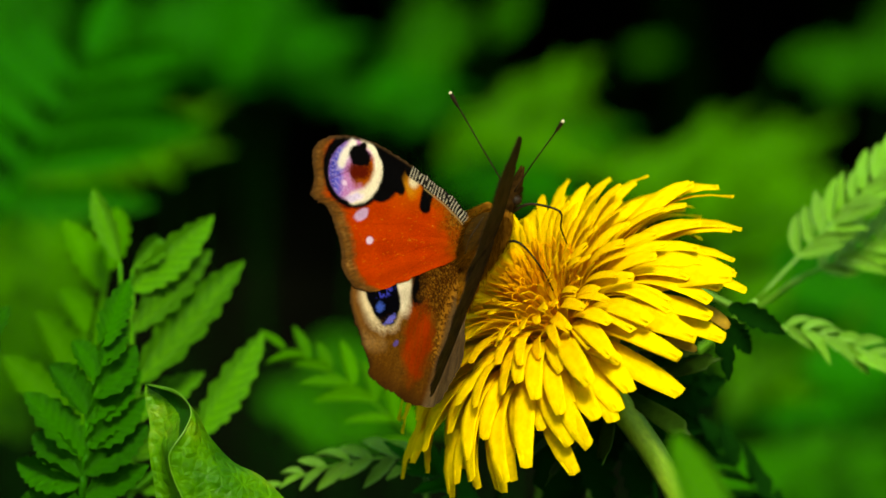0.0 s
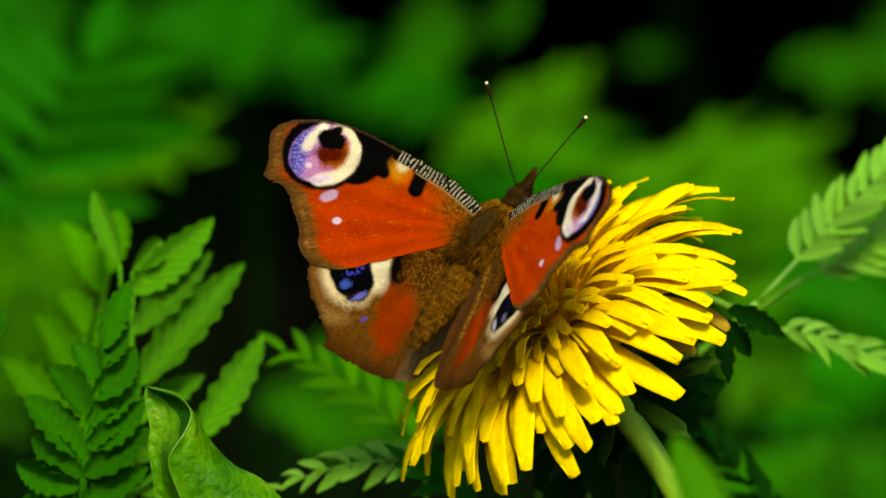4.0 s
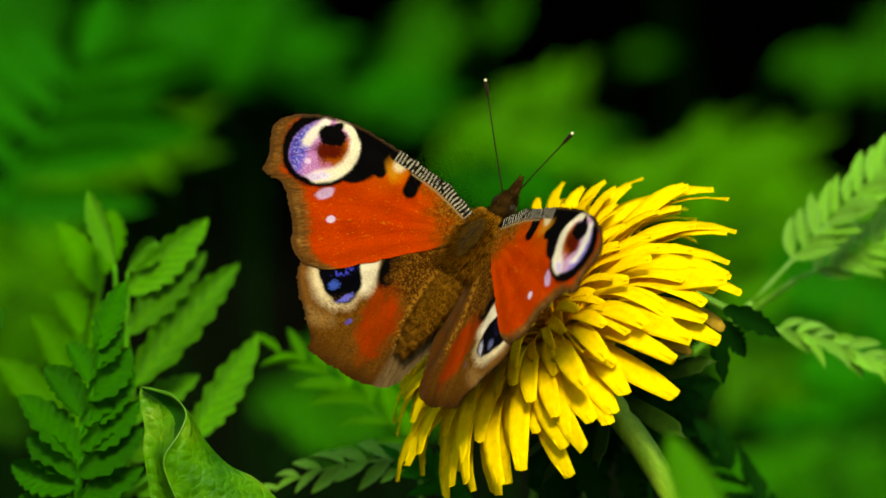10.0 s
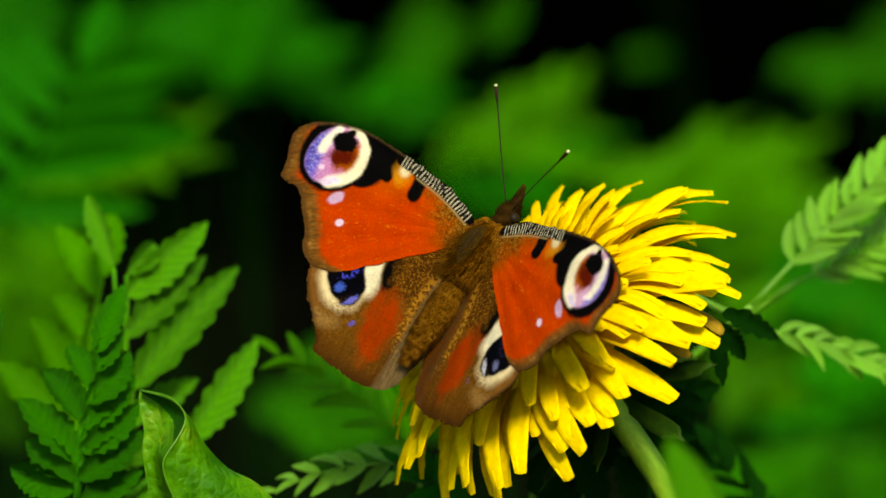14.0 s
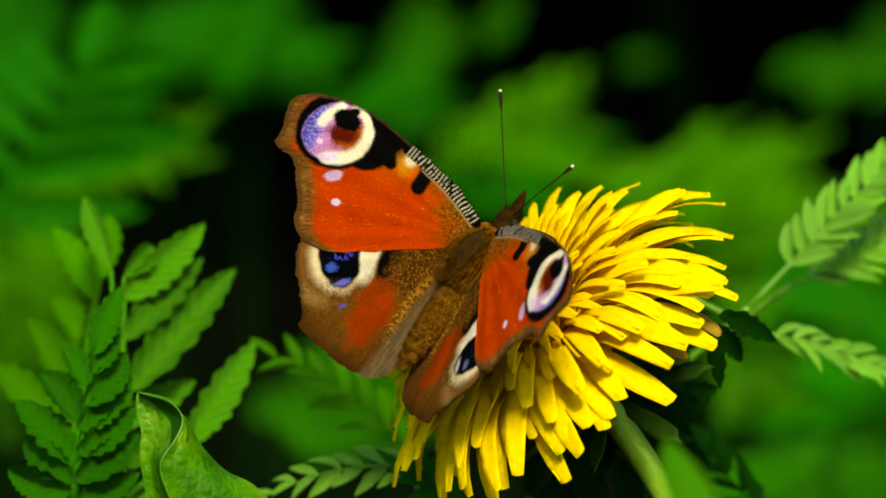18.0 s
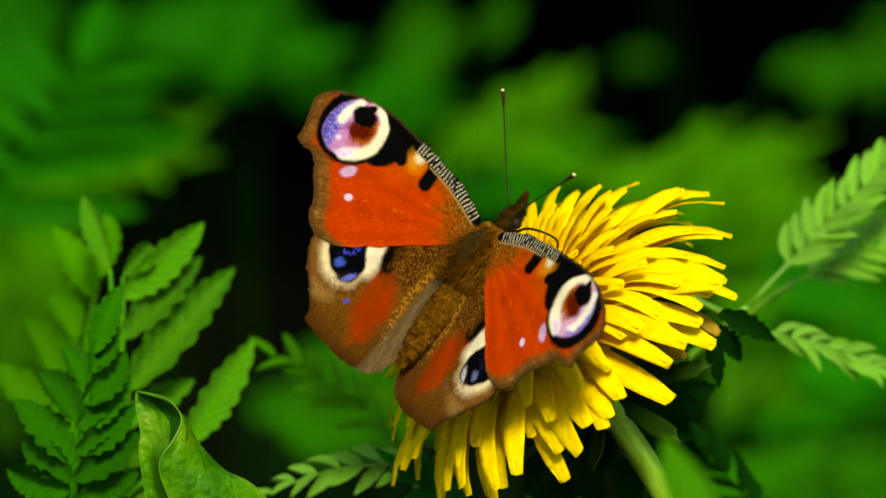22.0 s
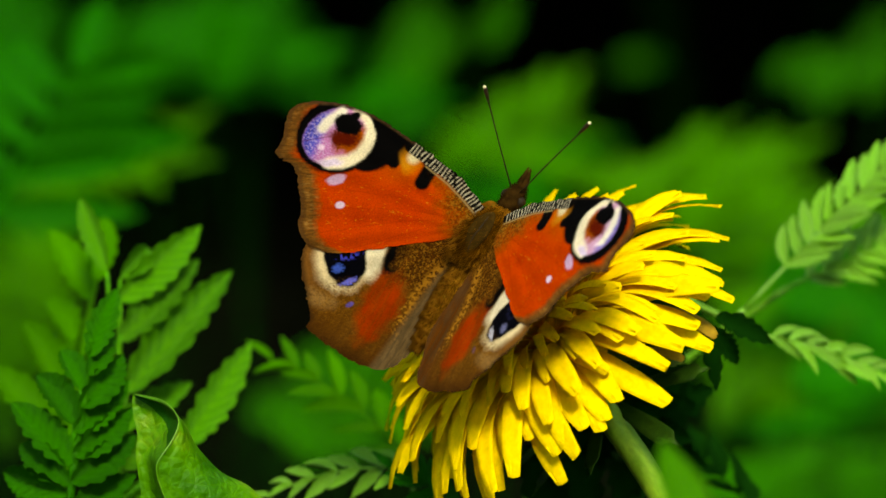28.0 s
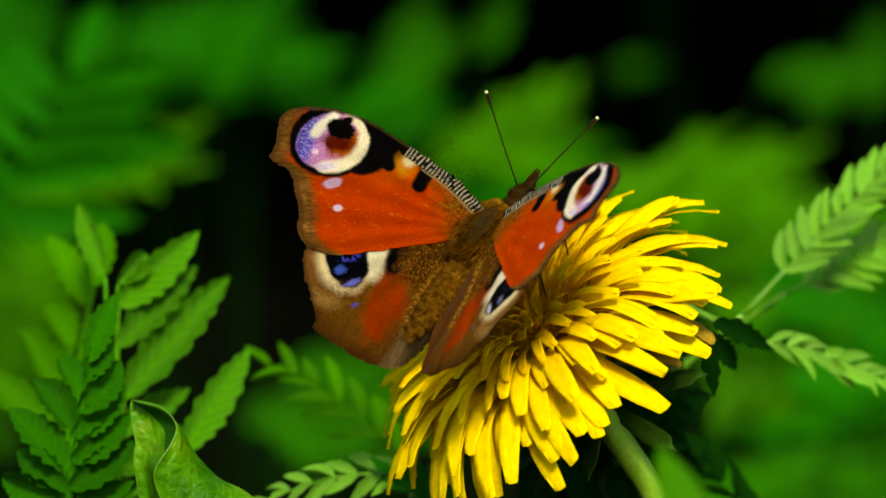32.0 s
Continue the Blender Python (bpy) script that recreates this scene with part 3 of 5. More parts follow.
def hind_pattern(X, Y, left, side):
    n1, n2, n3 = grain(X, Y, 3.2, 21), grain(X, Y, 14, 22), grain(X, Y, 45, 23)
    wob = (n2 - 0.5) * 7 + (n1 - 0.5) * 4
    C = np.empty(X.shape + (3,))
    C[:] = srgb(138, 86, 24)[:3]
    put(C, n3 * 0.6, (98, 54, 10))
    put(C, n1 * n2 * 0.5, (164, 108, 40))
    put(C, soft(-grain(X * 0.9 + Y * 0.45, Y * 0.15, 4, 25), -0.5, 0.3) * 0.35, (92, 48, 10))
    # rays towards the margin
    th = np.degrees(np.arctan2(Y - 425, 830 - X))
    put(C, soft(np.abs((th + 2) % 12.5 - 6.2), 0.35, 0.5) * soft(-Y, -540, 30) * 0.5, (80, 46, 16))
    # red field
    red = soft(ell(X, Y, 668, 566, 34, 78, 26) + (n2 - 0.5) * 0.35, 1, 0.55)
    red = np.maximum(red, soft(ell(X, Y, 690, 520, 24, 46, 20) + (n2 - 0.5) * 0.3, 1, 0.5) * 0.8)
    fib = grain(X * 0.9 + Y * 0.45, Y * 0.12, 3.0, 24)
    put(C, red * (0.55 + 0.45 * fib), (190, 54, 7))
    # eyespot and its cream ring
    put(C, soft(ell(X, Y, 594, 478, 50, 62, -8) * 56 + wob, 56, 20) * soft(X + wob * 2, 668, 10), (248, 220, 176))
    put(C, soft(X - left + wob * 1.5, 20, 26) * soft(Y, 548, 20) * 0.7, (164, 108, 52))
    put(C, soft(ell(X, Y, 652, 470, 20, 48, 10) * 20 + wob * 0.5, 20, 10), (240, 222, 194))
    put(C, soft(ell(X, Y, 556, 552, 32, 14, 20) * 14 + wob, 14, 12) * 0.45, (190, 148, 92))
    put(C, soft(ell(X, Y, 600, 474, 38, 58, -10) * 42 + wob * 0.6, 42, 5), (6, 6, 16))
    blue = soft(-grain(X, Y, 4.5, 26), -0.52, 0.12)
    # On the right wing, blue gives way to dark with painted pale glints.
    put(C, soft(ell(X, Y, 604, 472, 26, 9, -6) * 9 + wob * 0.4, 9, 5) * blue, (66, 70, 214) if side < 0 else (30, 30, 60))
    put(C, soft(ell(X, Y, 588, 495, 12, 9, 20) * 9 + wob * 1.2, 9, 5), (70, 104, 228) if side < 0 else (120, 120, 170))
    put(C, soft(ell(X, Y, 611, 520, 16, 5.5, -22) * 6 + wob * 0.8, 6, 3), (110, 112, 236) if side < 0 else (190, 186, 210))
    put(C, soft(ell(X, Y, 690, 476, 19, 34, 22) * 17 + wob * 0.6, 17, 6), (12, 9, 8))
    put(C, soft(ell(X, Y, 613, 564, 8, 4.5, -25) * 5 + wob * 0.3, 5, 2.5) * (1 if side < 0 else 0.2), (112, 92, 200))
    put(C, soft(-grain(X, Y, 2.2, 37), -0.68, 0.12) * 0.4 * (1 - red) * soft(-Y, -520, 20), (170, 116, 46))
    put(C, soft(-grain(X, Y, 2.6, 38), -0.7, 0.12) * 0.4 * (1 - red) * soft(-Y, -520, 20), (86, 50, 14))
    # margin
    d, _ = band(X, Y, [(523, 460), (521, 490), (531, 532), (543, 590), (537, 606), (558, 626), (600, 654), (645, 679), (685, 684), (712, 656)], 6, 8)
    put(C, d * 0.85 * (0.5 + 0.5 * n2), (42, 26, 15))
    wide_, _ = band(X, Y, [(543, 590), (560, 624), (600, 652), (645, 676), (688, 680)], 16, 22)
    put(C, wide_ * (0.35 + 0.5 * n2), (66, 38, 14))
    put(C, soft(-Y + wob, -585, 60) * soft(X, 735, 30) * (1 - red) * (0.3 + 0.4 * n1), (92, 52, 14))
    # gold-dusted root
    rt = soft(ell(X, Y, 790, 460, 108, 62, -38) + (n2 - 0.5) * 0.3, 1, 0.4)
    put(C, rt, (96, 52, 10))
    put(C, rt * soft(-grain(X, Y, 2.1, 31), -0.6, 0.18) * 0.7, (176, 118, 40))
    put(C, rt * soft(-grain(X, Y, 2.6, 32), -0.66, 0.12) * 0.7, (64, 36, 8))
    ln, _ = band(X, Y, [(790, 480), (735, 535), (708, 590), (700, 640)], 9, 12)
    put(C, ln * soft(-grain(X, Y, 3.6, 33), -0.5, 0.15), (190, 128, 44))
    # grey inner fold
    fold = soft(-((X - 798) * 0.80 + (Y - 490) * 0.52), 12, 14) * soft(-Y, -500, 20)
    put(C, fold * 0.9, (136, 108, 74) if side < 0 else (112, 60, 16))
    put(C, fold * soft(-grain(X * 1.2 + Y * 0.6, Y * 0.2, 4, 34), -0.5, 0.3) * 0.5, (90, 72, 48))
    return C


def wing_mesh(name, outline, pattern, side, lift, rows=290, cols=260):
    """A thin wing: patterned skin above, dark skin below. side -1: left, 1: right."""
    pts = np.array([tuple(p.to_2d()) for p in spline([(x, y, 0) for x, y in outline + outline[:1]], 8)])
    rng = np.random.RandomState(4)
    pts = pts + rng.normal(0, 1.3, pts.shape)
    y0, y1 = pts[:, 1].min() + 0.3, pts[:, 1].max() - 0.3
    ys = np.linspace(y0, y1, rows)
    lo, hi = [], []
    A, B = pts, np.roll(pts, -1, axis=0)
    for y in ys:
        hit = ((A[:, 1] <= y) & (B[:, 1] > y)) | ((B[:, 1] <= y) & (A[:, 1] > y))
        xs = A[hit, 0] + (y - A[hit, 1]) / (B[hit, 1] - A[hit, 1]) * (B[hit, 0] - A[hit, 0])
        lo.append(xs.min())
        hi.append(xs.max())
    lo, hi = np.array(lo), np.array(hi)
    s = np.linspace(0, 1, cols)
    X = lo[:, None] + (hi - lo)[:, None] * s
    Y = np.repeat(ys[:, None], cols, 1)
    C = pattern(X, Y, lo[:, None], side)
    d = np.hypot(X - 828, Y - 420)
    ang = np.arctan2(Y - 420, 828 - X)
    Z = 1.2 * np.sin(ang * 26) * np.clip(d / 250, 0, 1) + (grain(X, Y, 20, 41) - 0.5) * 1.6 + lift
    P = np.stack([(X - ROOT[0]) * (1 if side < 0 else -1), -(Y - ROOT[1]), Z], -1) * UNIT
    Q = P.copy()
    Q[..., 2] -= 1.6 * UNIT
    V = np.concatenate([P.reshape(-1, 3), Q.reshape(-1, 3)])
    n = rows * cols
    i = np.arange(rows - 1)[:, None] * cols + np.arange(cols - 1)[None]
    quad = np.stack([i, i + cols, i + cols + 1, i + 1], -1).reshape(-1, 4)
    if side > 0:
        quad = quad[:, ::-1]
    faces = [tuple(q) for q in quad] + [tuple(n + k for k in q[::-1]) for q in quad]
    rim = list(range(0, n, cols)) + list(range(n - cols + 1, n)) + list(range(n - 1 - cols, 0, -cols)) + list(range(cols - 2, 0, -1))
    for a, b in zip(rim, rim[1:] + rim[:1]):
        faces.append((a, a + n, b + n, b) if side > 0 else (b, b + n, a + n, a))
    idx = [0] * len(quad) + [1] * (len(faces) - len(quad))
    me = bpy.data.meshes.new(name)
    me.from_pydata(V.tolist(), [], faces)
    me.materials.append(WING)
    me.materials.append(WING_UNDER)
    me.polygons.foreach_set("material_index", idx)
    me.polygons.foreach_set("use_smooth", [True] * len(faces))
    at_ = me.attributes.new("pattern", "FLOAT_COLOR", "POINT")
    col = np.ones((2 * n, 4))
    c = C.reshape(-1, 3)
    col[:n, :3] = np.clip(c * (0.46 + 0.42 * c.min(axis=1, keepdims=True)), 0.0005, 1)
    at_.data.foreach_set("color", col.ravel())
    return me


FORE = FORE_EDGE + FORE_OUT + FORE_BACK
HIND = HIND_OUT + HIND_BACK


def blob(rings, sides=20):
    """A body turned along Y: rings of (y, radius x, radius z, centre z), in mm."""
    V, F = [], []
    for j, (y, rx, rz, cz) in enumerate(rings):
        for k in range(sides):
            a = 2 * math.pi * k / sides
            V.append(Vector((rx * math.cos(a), y, cz + rz * math.sin(a))))
        if j:
            o, q = (j - 1) * sides, j * sides
            for k in range(sides):
                F.append((o + k, o + (k + 1) % sides, q + (k + 1) % sides, q + k))
    F.append(tuple(range(sides)))
    F.append(tuple(len(V) - 1 - k for k in range(sides)))
    return V, F


def smooth_rings(rings, n=4):
    return [tuple(p) for p in zip(*[np.interp(np.linspace(0, len(rings) - 1, n * (len(rings) - 1) + 1), range(len(rings)), c) for c in zip(*rings)])]


def hairs(rings, count, length, lean, seed, spread=0.35, top=-1.0):
    """Fine hairs over a body: slender three-sided spikes, leaning back."""
    rnd = random.Random(seed)
    V, F = [], []
    for _ in range(count):
        k = rnd.uniform(0, len(rings) - 1.001)
        i, f = int(k), k % 1
        y, rx, rz, cz = [a + (b - a) * f for a, b in zip(rings[i], rings[i + 1])]
        a = rnd.uniform(0, 2 * math.pi)
        if math.sin(a) < top:
            continue
        nrm = Vector((math.cos(a), 0, math.sin(a)))
        p = Vector((rx * math.cos(a), y, cz + rz * math.sin(a)))
        d = (nrm * rnd.uniform(0.5, 1) + Vector((rnd.uniform(-spread, spread), lean + rnd.uniform(-spread, spread), rnd.uniform(-spread, spread)))).normalized()
        L = length * rnd.uniform(0.5, 1.2)
        x = d.orthogonal().normalized() * 0.045
        y_ = d.cross(x)
        o = len(V)
        tip = p + d * L + Vector((0, lean * 0.25 * L, -0.1 * L))
        V += [p + x, p - x * 0.5 + y_ * 0.8, p - x * 0.5 - y_ * 0.8, tip]
        F += [(o, o + 1, o + 3), (o + 1, o + 2, o + 3), (o + 2, o, o + 3)]
    return V, F


def butterfly():
    root = new("butterfly")
    tagged(root, "peacock butterfly with eyespotted red-brown wings on a dandelion", "butterfly")
    wings = {}
    for side in (-1, 1):
        wings["fore", side] = new("forewing", wing_mesh("forewing", FORE, fore_pattern, side, 2.5))
        wings["hind", side] = new("hindwing", wing_mesh("hindwing", HIND, hind_pattern, side, 0.0))
        wings["fore", side]["label"] = "orange-red forewing with a violet eyespot and brown border"
        wings["hind", side]["label"] = "brown hindwing with a blue-black eyespot"
    for w in wings.values():
        w.parent = root
    th = smooth_rings([(-4.6, 1.3, 1.3, -0.2), (-3.6, 2.0, 2.0, 0.1), (-1.5, 2.6, 2.5, 0.2), (0.8, 2.7, 2.6, 0.2), (2.6, 2.3, 2.2, 0.0), (3.9, 1.6, 1.6, -0.2), (4.8, 1.0, 1.0, -0.4)])
    mesh_part("thorax", *scaled(blob(th)), [FUR_BROWN], root, "furry brown thorax")
    mesh_part("thorax_fur", *scaled(hairs(th, 7500, 1.3, -0.8, 3)), [FUR_BROWN], root)["kind"] = "stuff"
    pl = smooth_rings([(-3.4, 0.25, 0.1, 2.35), (-2.2, 1.1, 0.3, 2.7), (-0.4, 1.55, 0.42, 2.9), (1.3, 1.4, 0.4, 2.85), (2.6, 0.8, 0.25, 2.5), (3.2, 0.2, 0.1, 2.2)], 5)
    mesh_part("thorax_plate", *scaled(blob(pl, 20)), [THORAX_SHINE], root, "bare dark olive-brown plate on the back")
    mesh_part("plate_seam", *scaled(tube([(0.05, -3.2, 2.6), (-0.1, -1.4, 3.16), (0.1, 0.4, 3.33), (0, 2.2, 2.95)], [0.07, 0.1, 0.1, 0.06], 6)), [CHITIN], root)
    seg = []
    for k in range(9):
        y = -4.2 - k * 1.55
        r = [1.6, 1.85, 1.95, 1.9, 1.8, 1.65, 1.4, 1.05, 0.6][k]
        r *= 0.95
        seg += [(y, r * 1.2, r * 0.84, -0.8 - 0.06 * k), (y - 0.7, r * 1.22, r * 0.855, -0.8 - 0.06 * k), (y - 1.45, r * 1.21, r * 0.85, -0.83 - 0.06 * k)]
    mesh_part("abdomen", *scaled(blob(seg)), [ABDOMEN], root, "tapering brown segmented abdomen")
    mesh_part("abdomen_fur", *scaled(hairs(seg, 6000, 0.8, -1.3, 4)), [FUR_GOLD], root)["kind"] = "stuff"
    sh = [(y, rx + 1.2, rz * 0.55, cz + 0.6) for y, rx, rz, cz in th]
    mesh_part("shoulder_fur", *scaled(hairs(sh, 2600, 1.9, -0.9, 9, 0.5, 0.1)), [FUR_GOLD], root, "golden hairs over the wing roots")["kind"] = "stuff"
    hd = smooth_rings([(4.2, 0.9, 0.9, -0.4), (5.1, 1.35, 1.35, -0.3), (6.6, 1.45, 1.4, -0.4), (7.8, 1.1, 1.1, -0.5), (8.8, 0.5, 0.5, -0.6)])
    mesh_part("head", *scaled(blob(hd, 16)), [HEAD_FUR], root)
    mesh_part("head_fur", *scaled(hairs(hd, 1200, 0.6, 0.2, 5)), [HEAD_FUR], root)["kind"] = "stuff"
    for s in (-1, 1):
        bm = bmesh.new()
        bmesh.ops.create_uvsphere(bm, u_segments=14, v_segments=10, radius=0.8 * MM, matrix=Matrix.Translation(Vector((1.15 * s, 6.6, -0.4)) * MM))
        part("eye", bm, CHITIN, root, "dark rounded eye")
        mesh_part("palp", *scaled(tube([(0.3 * s, 7.8, -0.7), (0.36 * s, 9.2, -0.2), (0.2 * s, 11.2, 0.5)], [0.42, 0.5, 0.12], 8)), [HEAD_FUR], root)
        ant = mesh_part("antenna", *scaled(tube([(0, 0, 0), (0.0, 6.5, 0.15), (0, 13.6, 0.0), (0, 14.4, 0), (0, 15.9, 0), (0, 16.5, 0)], [0.11, 0.09, 0.10, 0.2, 0.30, 0.18], 8)),
                        [CHITIN], root, "thin dark antenna with a club end")
        bm = bmesh.new()
        bmesh.ops.create_uvsphere(bm, u_segments=8, v_segments=6, radius=0.24 * MM, matrix=Matrix.Translation(Vector((0, 16.5, 0)) * MM))
        part("antenna_tip", bm, CHITIN_TIP, ant, "pale antenna tip")
        wings["ant", s] = ant
    # legs: two pairs that reach the florets
    for pts in ([(1.0, 5.2, -1.4), (3.1, 7.1, -1.0), (7.1, 8.0, -2.0), (7.0, 6.4, -4.6), (7.6, 5.0, -7.5)], [(1.3, 0.6, -1.8), (4.6, 1.6, -1.0), (7.6, 0.2, -4.2), (9.6, -1.6, -6.6)],
                [(-1.2, 2.4, -1.6), (-3.2, 4.6, -3.6), (-3.0, 5.4, -7.5)], [(-1.2, 0.4, -1.8), (-3.8, -0.6, -3.8), (-4.0, -1.0, -8.0)]):
        mesh_part("leg", *scaled(tube(pts, [0.24, 0.17, 0.13, 0.10], 8)), [CHITIN], root, "thin dark jointed leg")
    wings["root", 0] = root
    return wings


BUTTERFLY = butterfly()


# ---- leaves ----
def leaflet_mesh(name, mat, teeth=7, wide=0.34, fold=0.25, arch=0.12, depth=0.22, rows=16, seed=0, vee=0.3):
    """A toothed leaflet one unit long, along +Y, face up, folded along its midrib."""
    rnd = random.Random(seed)
    V, F = [], []
    cols = [-1, -0.55, 0, 0.55, 1]
    for j in range(rows + 1):
        t = j / rows
        w = wide * 0.5 * (math.sin(math.pi * min(1, t * 0.96 + 0.04) ** 0.8) ** 0.75 if t < 1 else 0.03)
        for c in cols:
            ph = (t * teeth + 0.45 * math.sin(4.3 * t + seed + (1.3 if c < 0 else 0))) % 1
            cut = 1 - depth * (1 - math.sin(math.pi * ph ** 1.5)) if 0.06 < t < 0.97 else 1
            x = c * w * (cut if abs(c) == 1 else 1) * rnd.uniform(0.96, 1.04)
            y = t + (0.03 * (1 if abs(c) == 1 else 0.5) if c else 0)
            z = fold * abs(c) * w * (1.0 if c < 0 else vee) - arch * t * t + (0.005 * math.sin(t * teeth * 6.28) * abs(c))
            V.append((x, y, z))
    k = len(cols)
    for j in range(rows):
        for i in range(k - 1):
            a = j * k + i
            F.append((a, a + 1, a + k + 1, a + k))
    me = bpy.data.meshes.new(name)
    me.from_pydata(V, [], F)
    me.materials.append(mat)
    me.polygons.foreach_set("use_smooth", [True] * len(F))
    return me


LEAFLETS = {}


def leaflet(mat, kind):
    key = (mat.name, kind)
    if key not in LEAFLETS:
        spec = {"tooth": dict(teeth=6, wide=0.40, depth=0.32, rows=42), "vee": dict(teeth=7, wide=0.36, depth=0.22, rows=56, vee=1.35), "blade": dict(teeth=5, wide=0.34, depth=0.16, rows=26, vee=1.0),
                "narrow": dict(teeth=9, wide=0.26, depth=0.22), "lobe": dict(teeth=3, wide=0.55, depth=0.3, rows=10),
                "broad": dict(teeth=11, wide=0.5, depth=0.06), "slim": dict(teeth=2, wide=0.16, depth=0.05, rows=8)}[kind]
        LEAFLETS[key] = [leaflet_mesh("leaflet", mat, seed=k, fold=0.6 + 0.25 * k, arch=0.05 + 0.07 * k, **spec) for k in range(3)]
    return LEAFLETS[key]


def to_ground(p, lean=(0, 0), r=0.4):
    """A leaf stalk from the place p (mm in VIEW) down to the soil, in the space of a thing that stands at p. lean: mm sideways and back."""
    inv = (VIEW @ Matrix.Translation(Vector(p) * MM)).inverted()
    top = VIEW @ (Vector(p) * MM)
    foot = Vector((top.x + lean[0] * MM, top.y + lean[1] * MM, -0.02))
    mid = top.lerp(foot, 0.45) + Vector((0.003, 0.004, 0.004))
    if lean[0] < -100:
        mid = top + Vector((-15, 8, lean[1])) * MM
        foot = Vector((mid.x - 0.03, mid.y + 0.02, -0.02))
        far = [top.lerp(mid, 0.5), mid, mid + Vector((-9, 4, -5)) * MM, mid + Vector((-14, 7, -18)) * MM, mid + Vector((-18, 10, -40)) * MM, mid + Vector((-22, 14, -80)) * MM]
        far += [far[-1].lerp(foot, 0.33), far[-1].lerp(foot, 0.66), foot]
        return tube([inv @ top] + [inv @ q for q in far], [r * MM, 1.2 * r * MM, 1.5 * r * MM], 6, 3)
    return tube([inv @ top, inv @ mid, inv @ foot], [r * MM, 1.2 * r * MM, 1.5 * r * MM], 6, 4)


def pinnate(name, label, base, tip, face, pairs, size, mat, kind="tooth", spread=55, bend=4.0, seed=0, bare=0.2, taper=0.5, lean=(0, 0), group="", foot=None):
    """A feathered leaf: a rachis from base to tip (mm in VIEW) with paired leaflets and an end leaflet."""
    rnd = random.Random(seed)
    ob = new(name)
    A, B, N = Vector(base), Vector(tip), Vector(face).normalized()
    ob.matrix_basis = VIEW @ Matrix.Translation(A * MM)
    tagged(ob, label, "leaf", group)
    d = B - A
    side = d.cross(N).normalized()
    curve = lambda t: (d * t + N * bend * math.sin(math.pi * t) + side * bend * 0.5 * math.sin(2.2 * t)) * MM
    L = d.length
    V, F = to_ground(A, lean)
    mesh_part("leaf_stalk", V, F, [foot or mat], ob)
    V, F = tube([curve(t) for t in (0, 0.25, 0.5, 0.75, 1)], [0.011 * L * MM, 0.009 * L * MM, 0.006 * L * MM, 0.003 * L * MM], 6, 3)
    mesh_part("rachis", V, F, [mat], ob)
    ms = leaflet(mat, kind)
    for k in range(pairs):
        t = bare + (0.97 - bare) * k / pairs
        s = size * (1 - taper * t) * (0.75 + 0.25 * min(1, 3 * (t - bare) / 0.5 + 0.3))
        for sg in (-1, 1):
            a = radians(spread * (1 - 0.35 * t) + rnd.uniform(-6, 6))
            way = (d.normalized() * math.cos(a) + side * sg * math.sin(a) + N * rnd.uniform(-0.05, 0.3)).normalized()
            p = curve(t)
            f = (N + side * sg * rnd.uniform(-0.3, 0.5)).normalized()
            shared("leaflet", rnd.choice(ms), ob, blade_pose(p, p + way * s * rnd.uniform(0.85, 1.12) * MM, f))
    p = curve(0.97)
    shared("leaflet", ms[0], ob, blade_pose(p, p + (d.normalized() + N * 0.1).normalized() * size * (1.05 - taper) * MM, N))
    return ob


def behind(u, v, d):
    """A place seen at u, v of the FOCUS plane, d mm further back."""
    k = 1 + d * MM / DIST
    return Vector((u * k, v * k, -d))


def spray(name, label, base, blades, mat, kind="tooth", face=(0, 0.3, 1), stems=True, category="leaf", lean=(0, 0)):
    """A leaf of separately placed leaflets: blades of (base, tip, width factor), in mm in VIEW."""
    rnd = random.Random(len(blades) * 7 + int(abs(base[0]) * 10))
    ob = new(name)
    A = Vector(base)
    ob.matrix_basis = VIEW @ Matrix.Translation(A * MM)
    tagged(ob, label, category)
    V, F = to_ground(A, lean)
    mesh_part("leaf_stalk", V, F, [mat], ob)
    ms = leaflet(mat, kind)
    for k, (b, t, wd) in enumerate(blades):
        b, t = (Vector(b) - A) * MM, (Vector(t) - A) * MM
        f = (Vector(face) + Vector((rnd.uniform(-0.2, 0.2), rnd.uniform(-0.2, 0.2), 0))).normalized()
        m = blade_pose(b, t, f)
        shared("leaflet", ms[k % 3], ob, m @ Matrix.Diagonal((wd, 1, wd, 1)))
        if stems:
            V, F = tube([(0, 0, -0.3 * MM), b * 0.5 + Vector((0, 0, -0.6 * MM)), b + Vector((0, 0, -0.25 * MM))], [0.6 * MM, 0.45 * MM, 0.3 * MM], 6, 3)
            mesh_part("leaf_stalk", V, F, [mat], ob)
    return ob


FEATHER = "green feathered leaf with toothed leaflets in the meadow"
# clump beside the flower: toothed leaves, one standing in front of the other
def flat_pairs(d, pairs, step=4.0):
    """Blades between places of the FOCUS plane, d mm back; the tips lie a little further."""
    return [(behind(*b, d), behind(*t, d + step), w) for b, t, w in pairs]


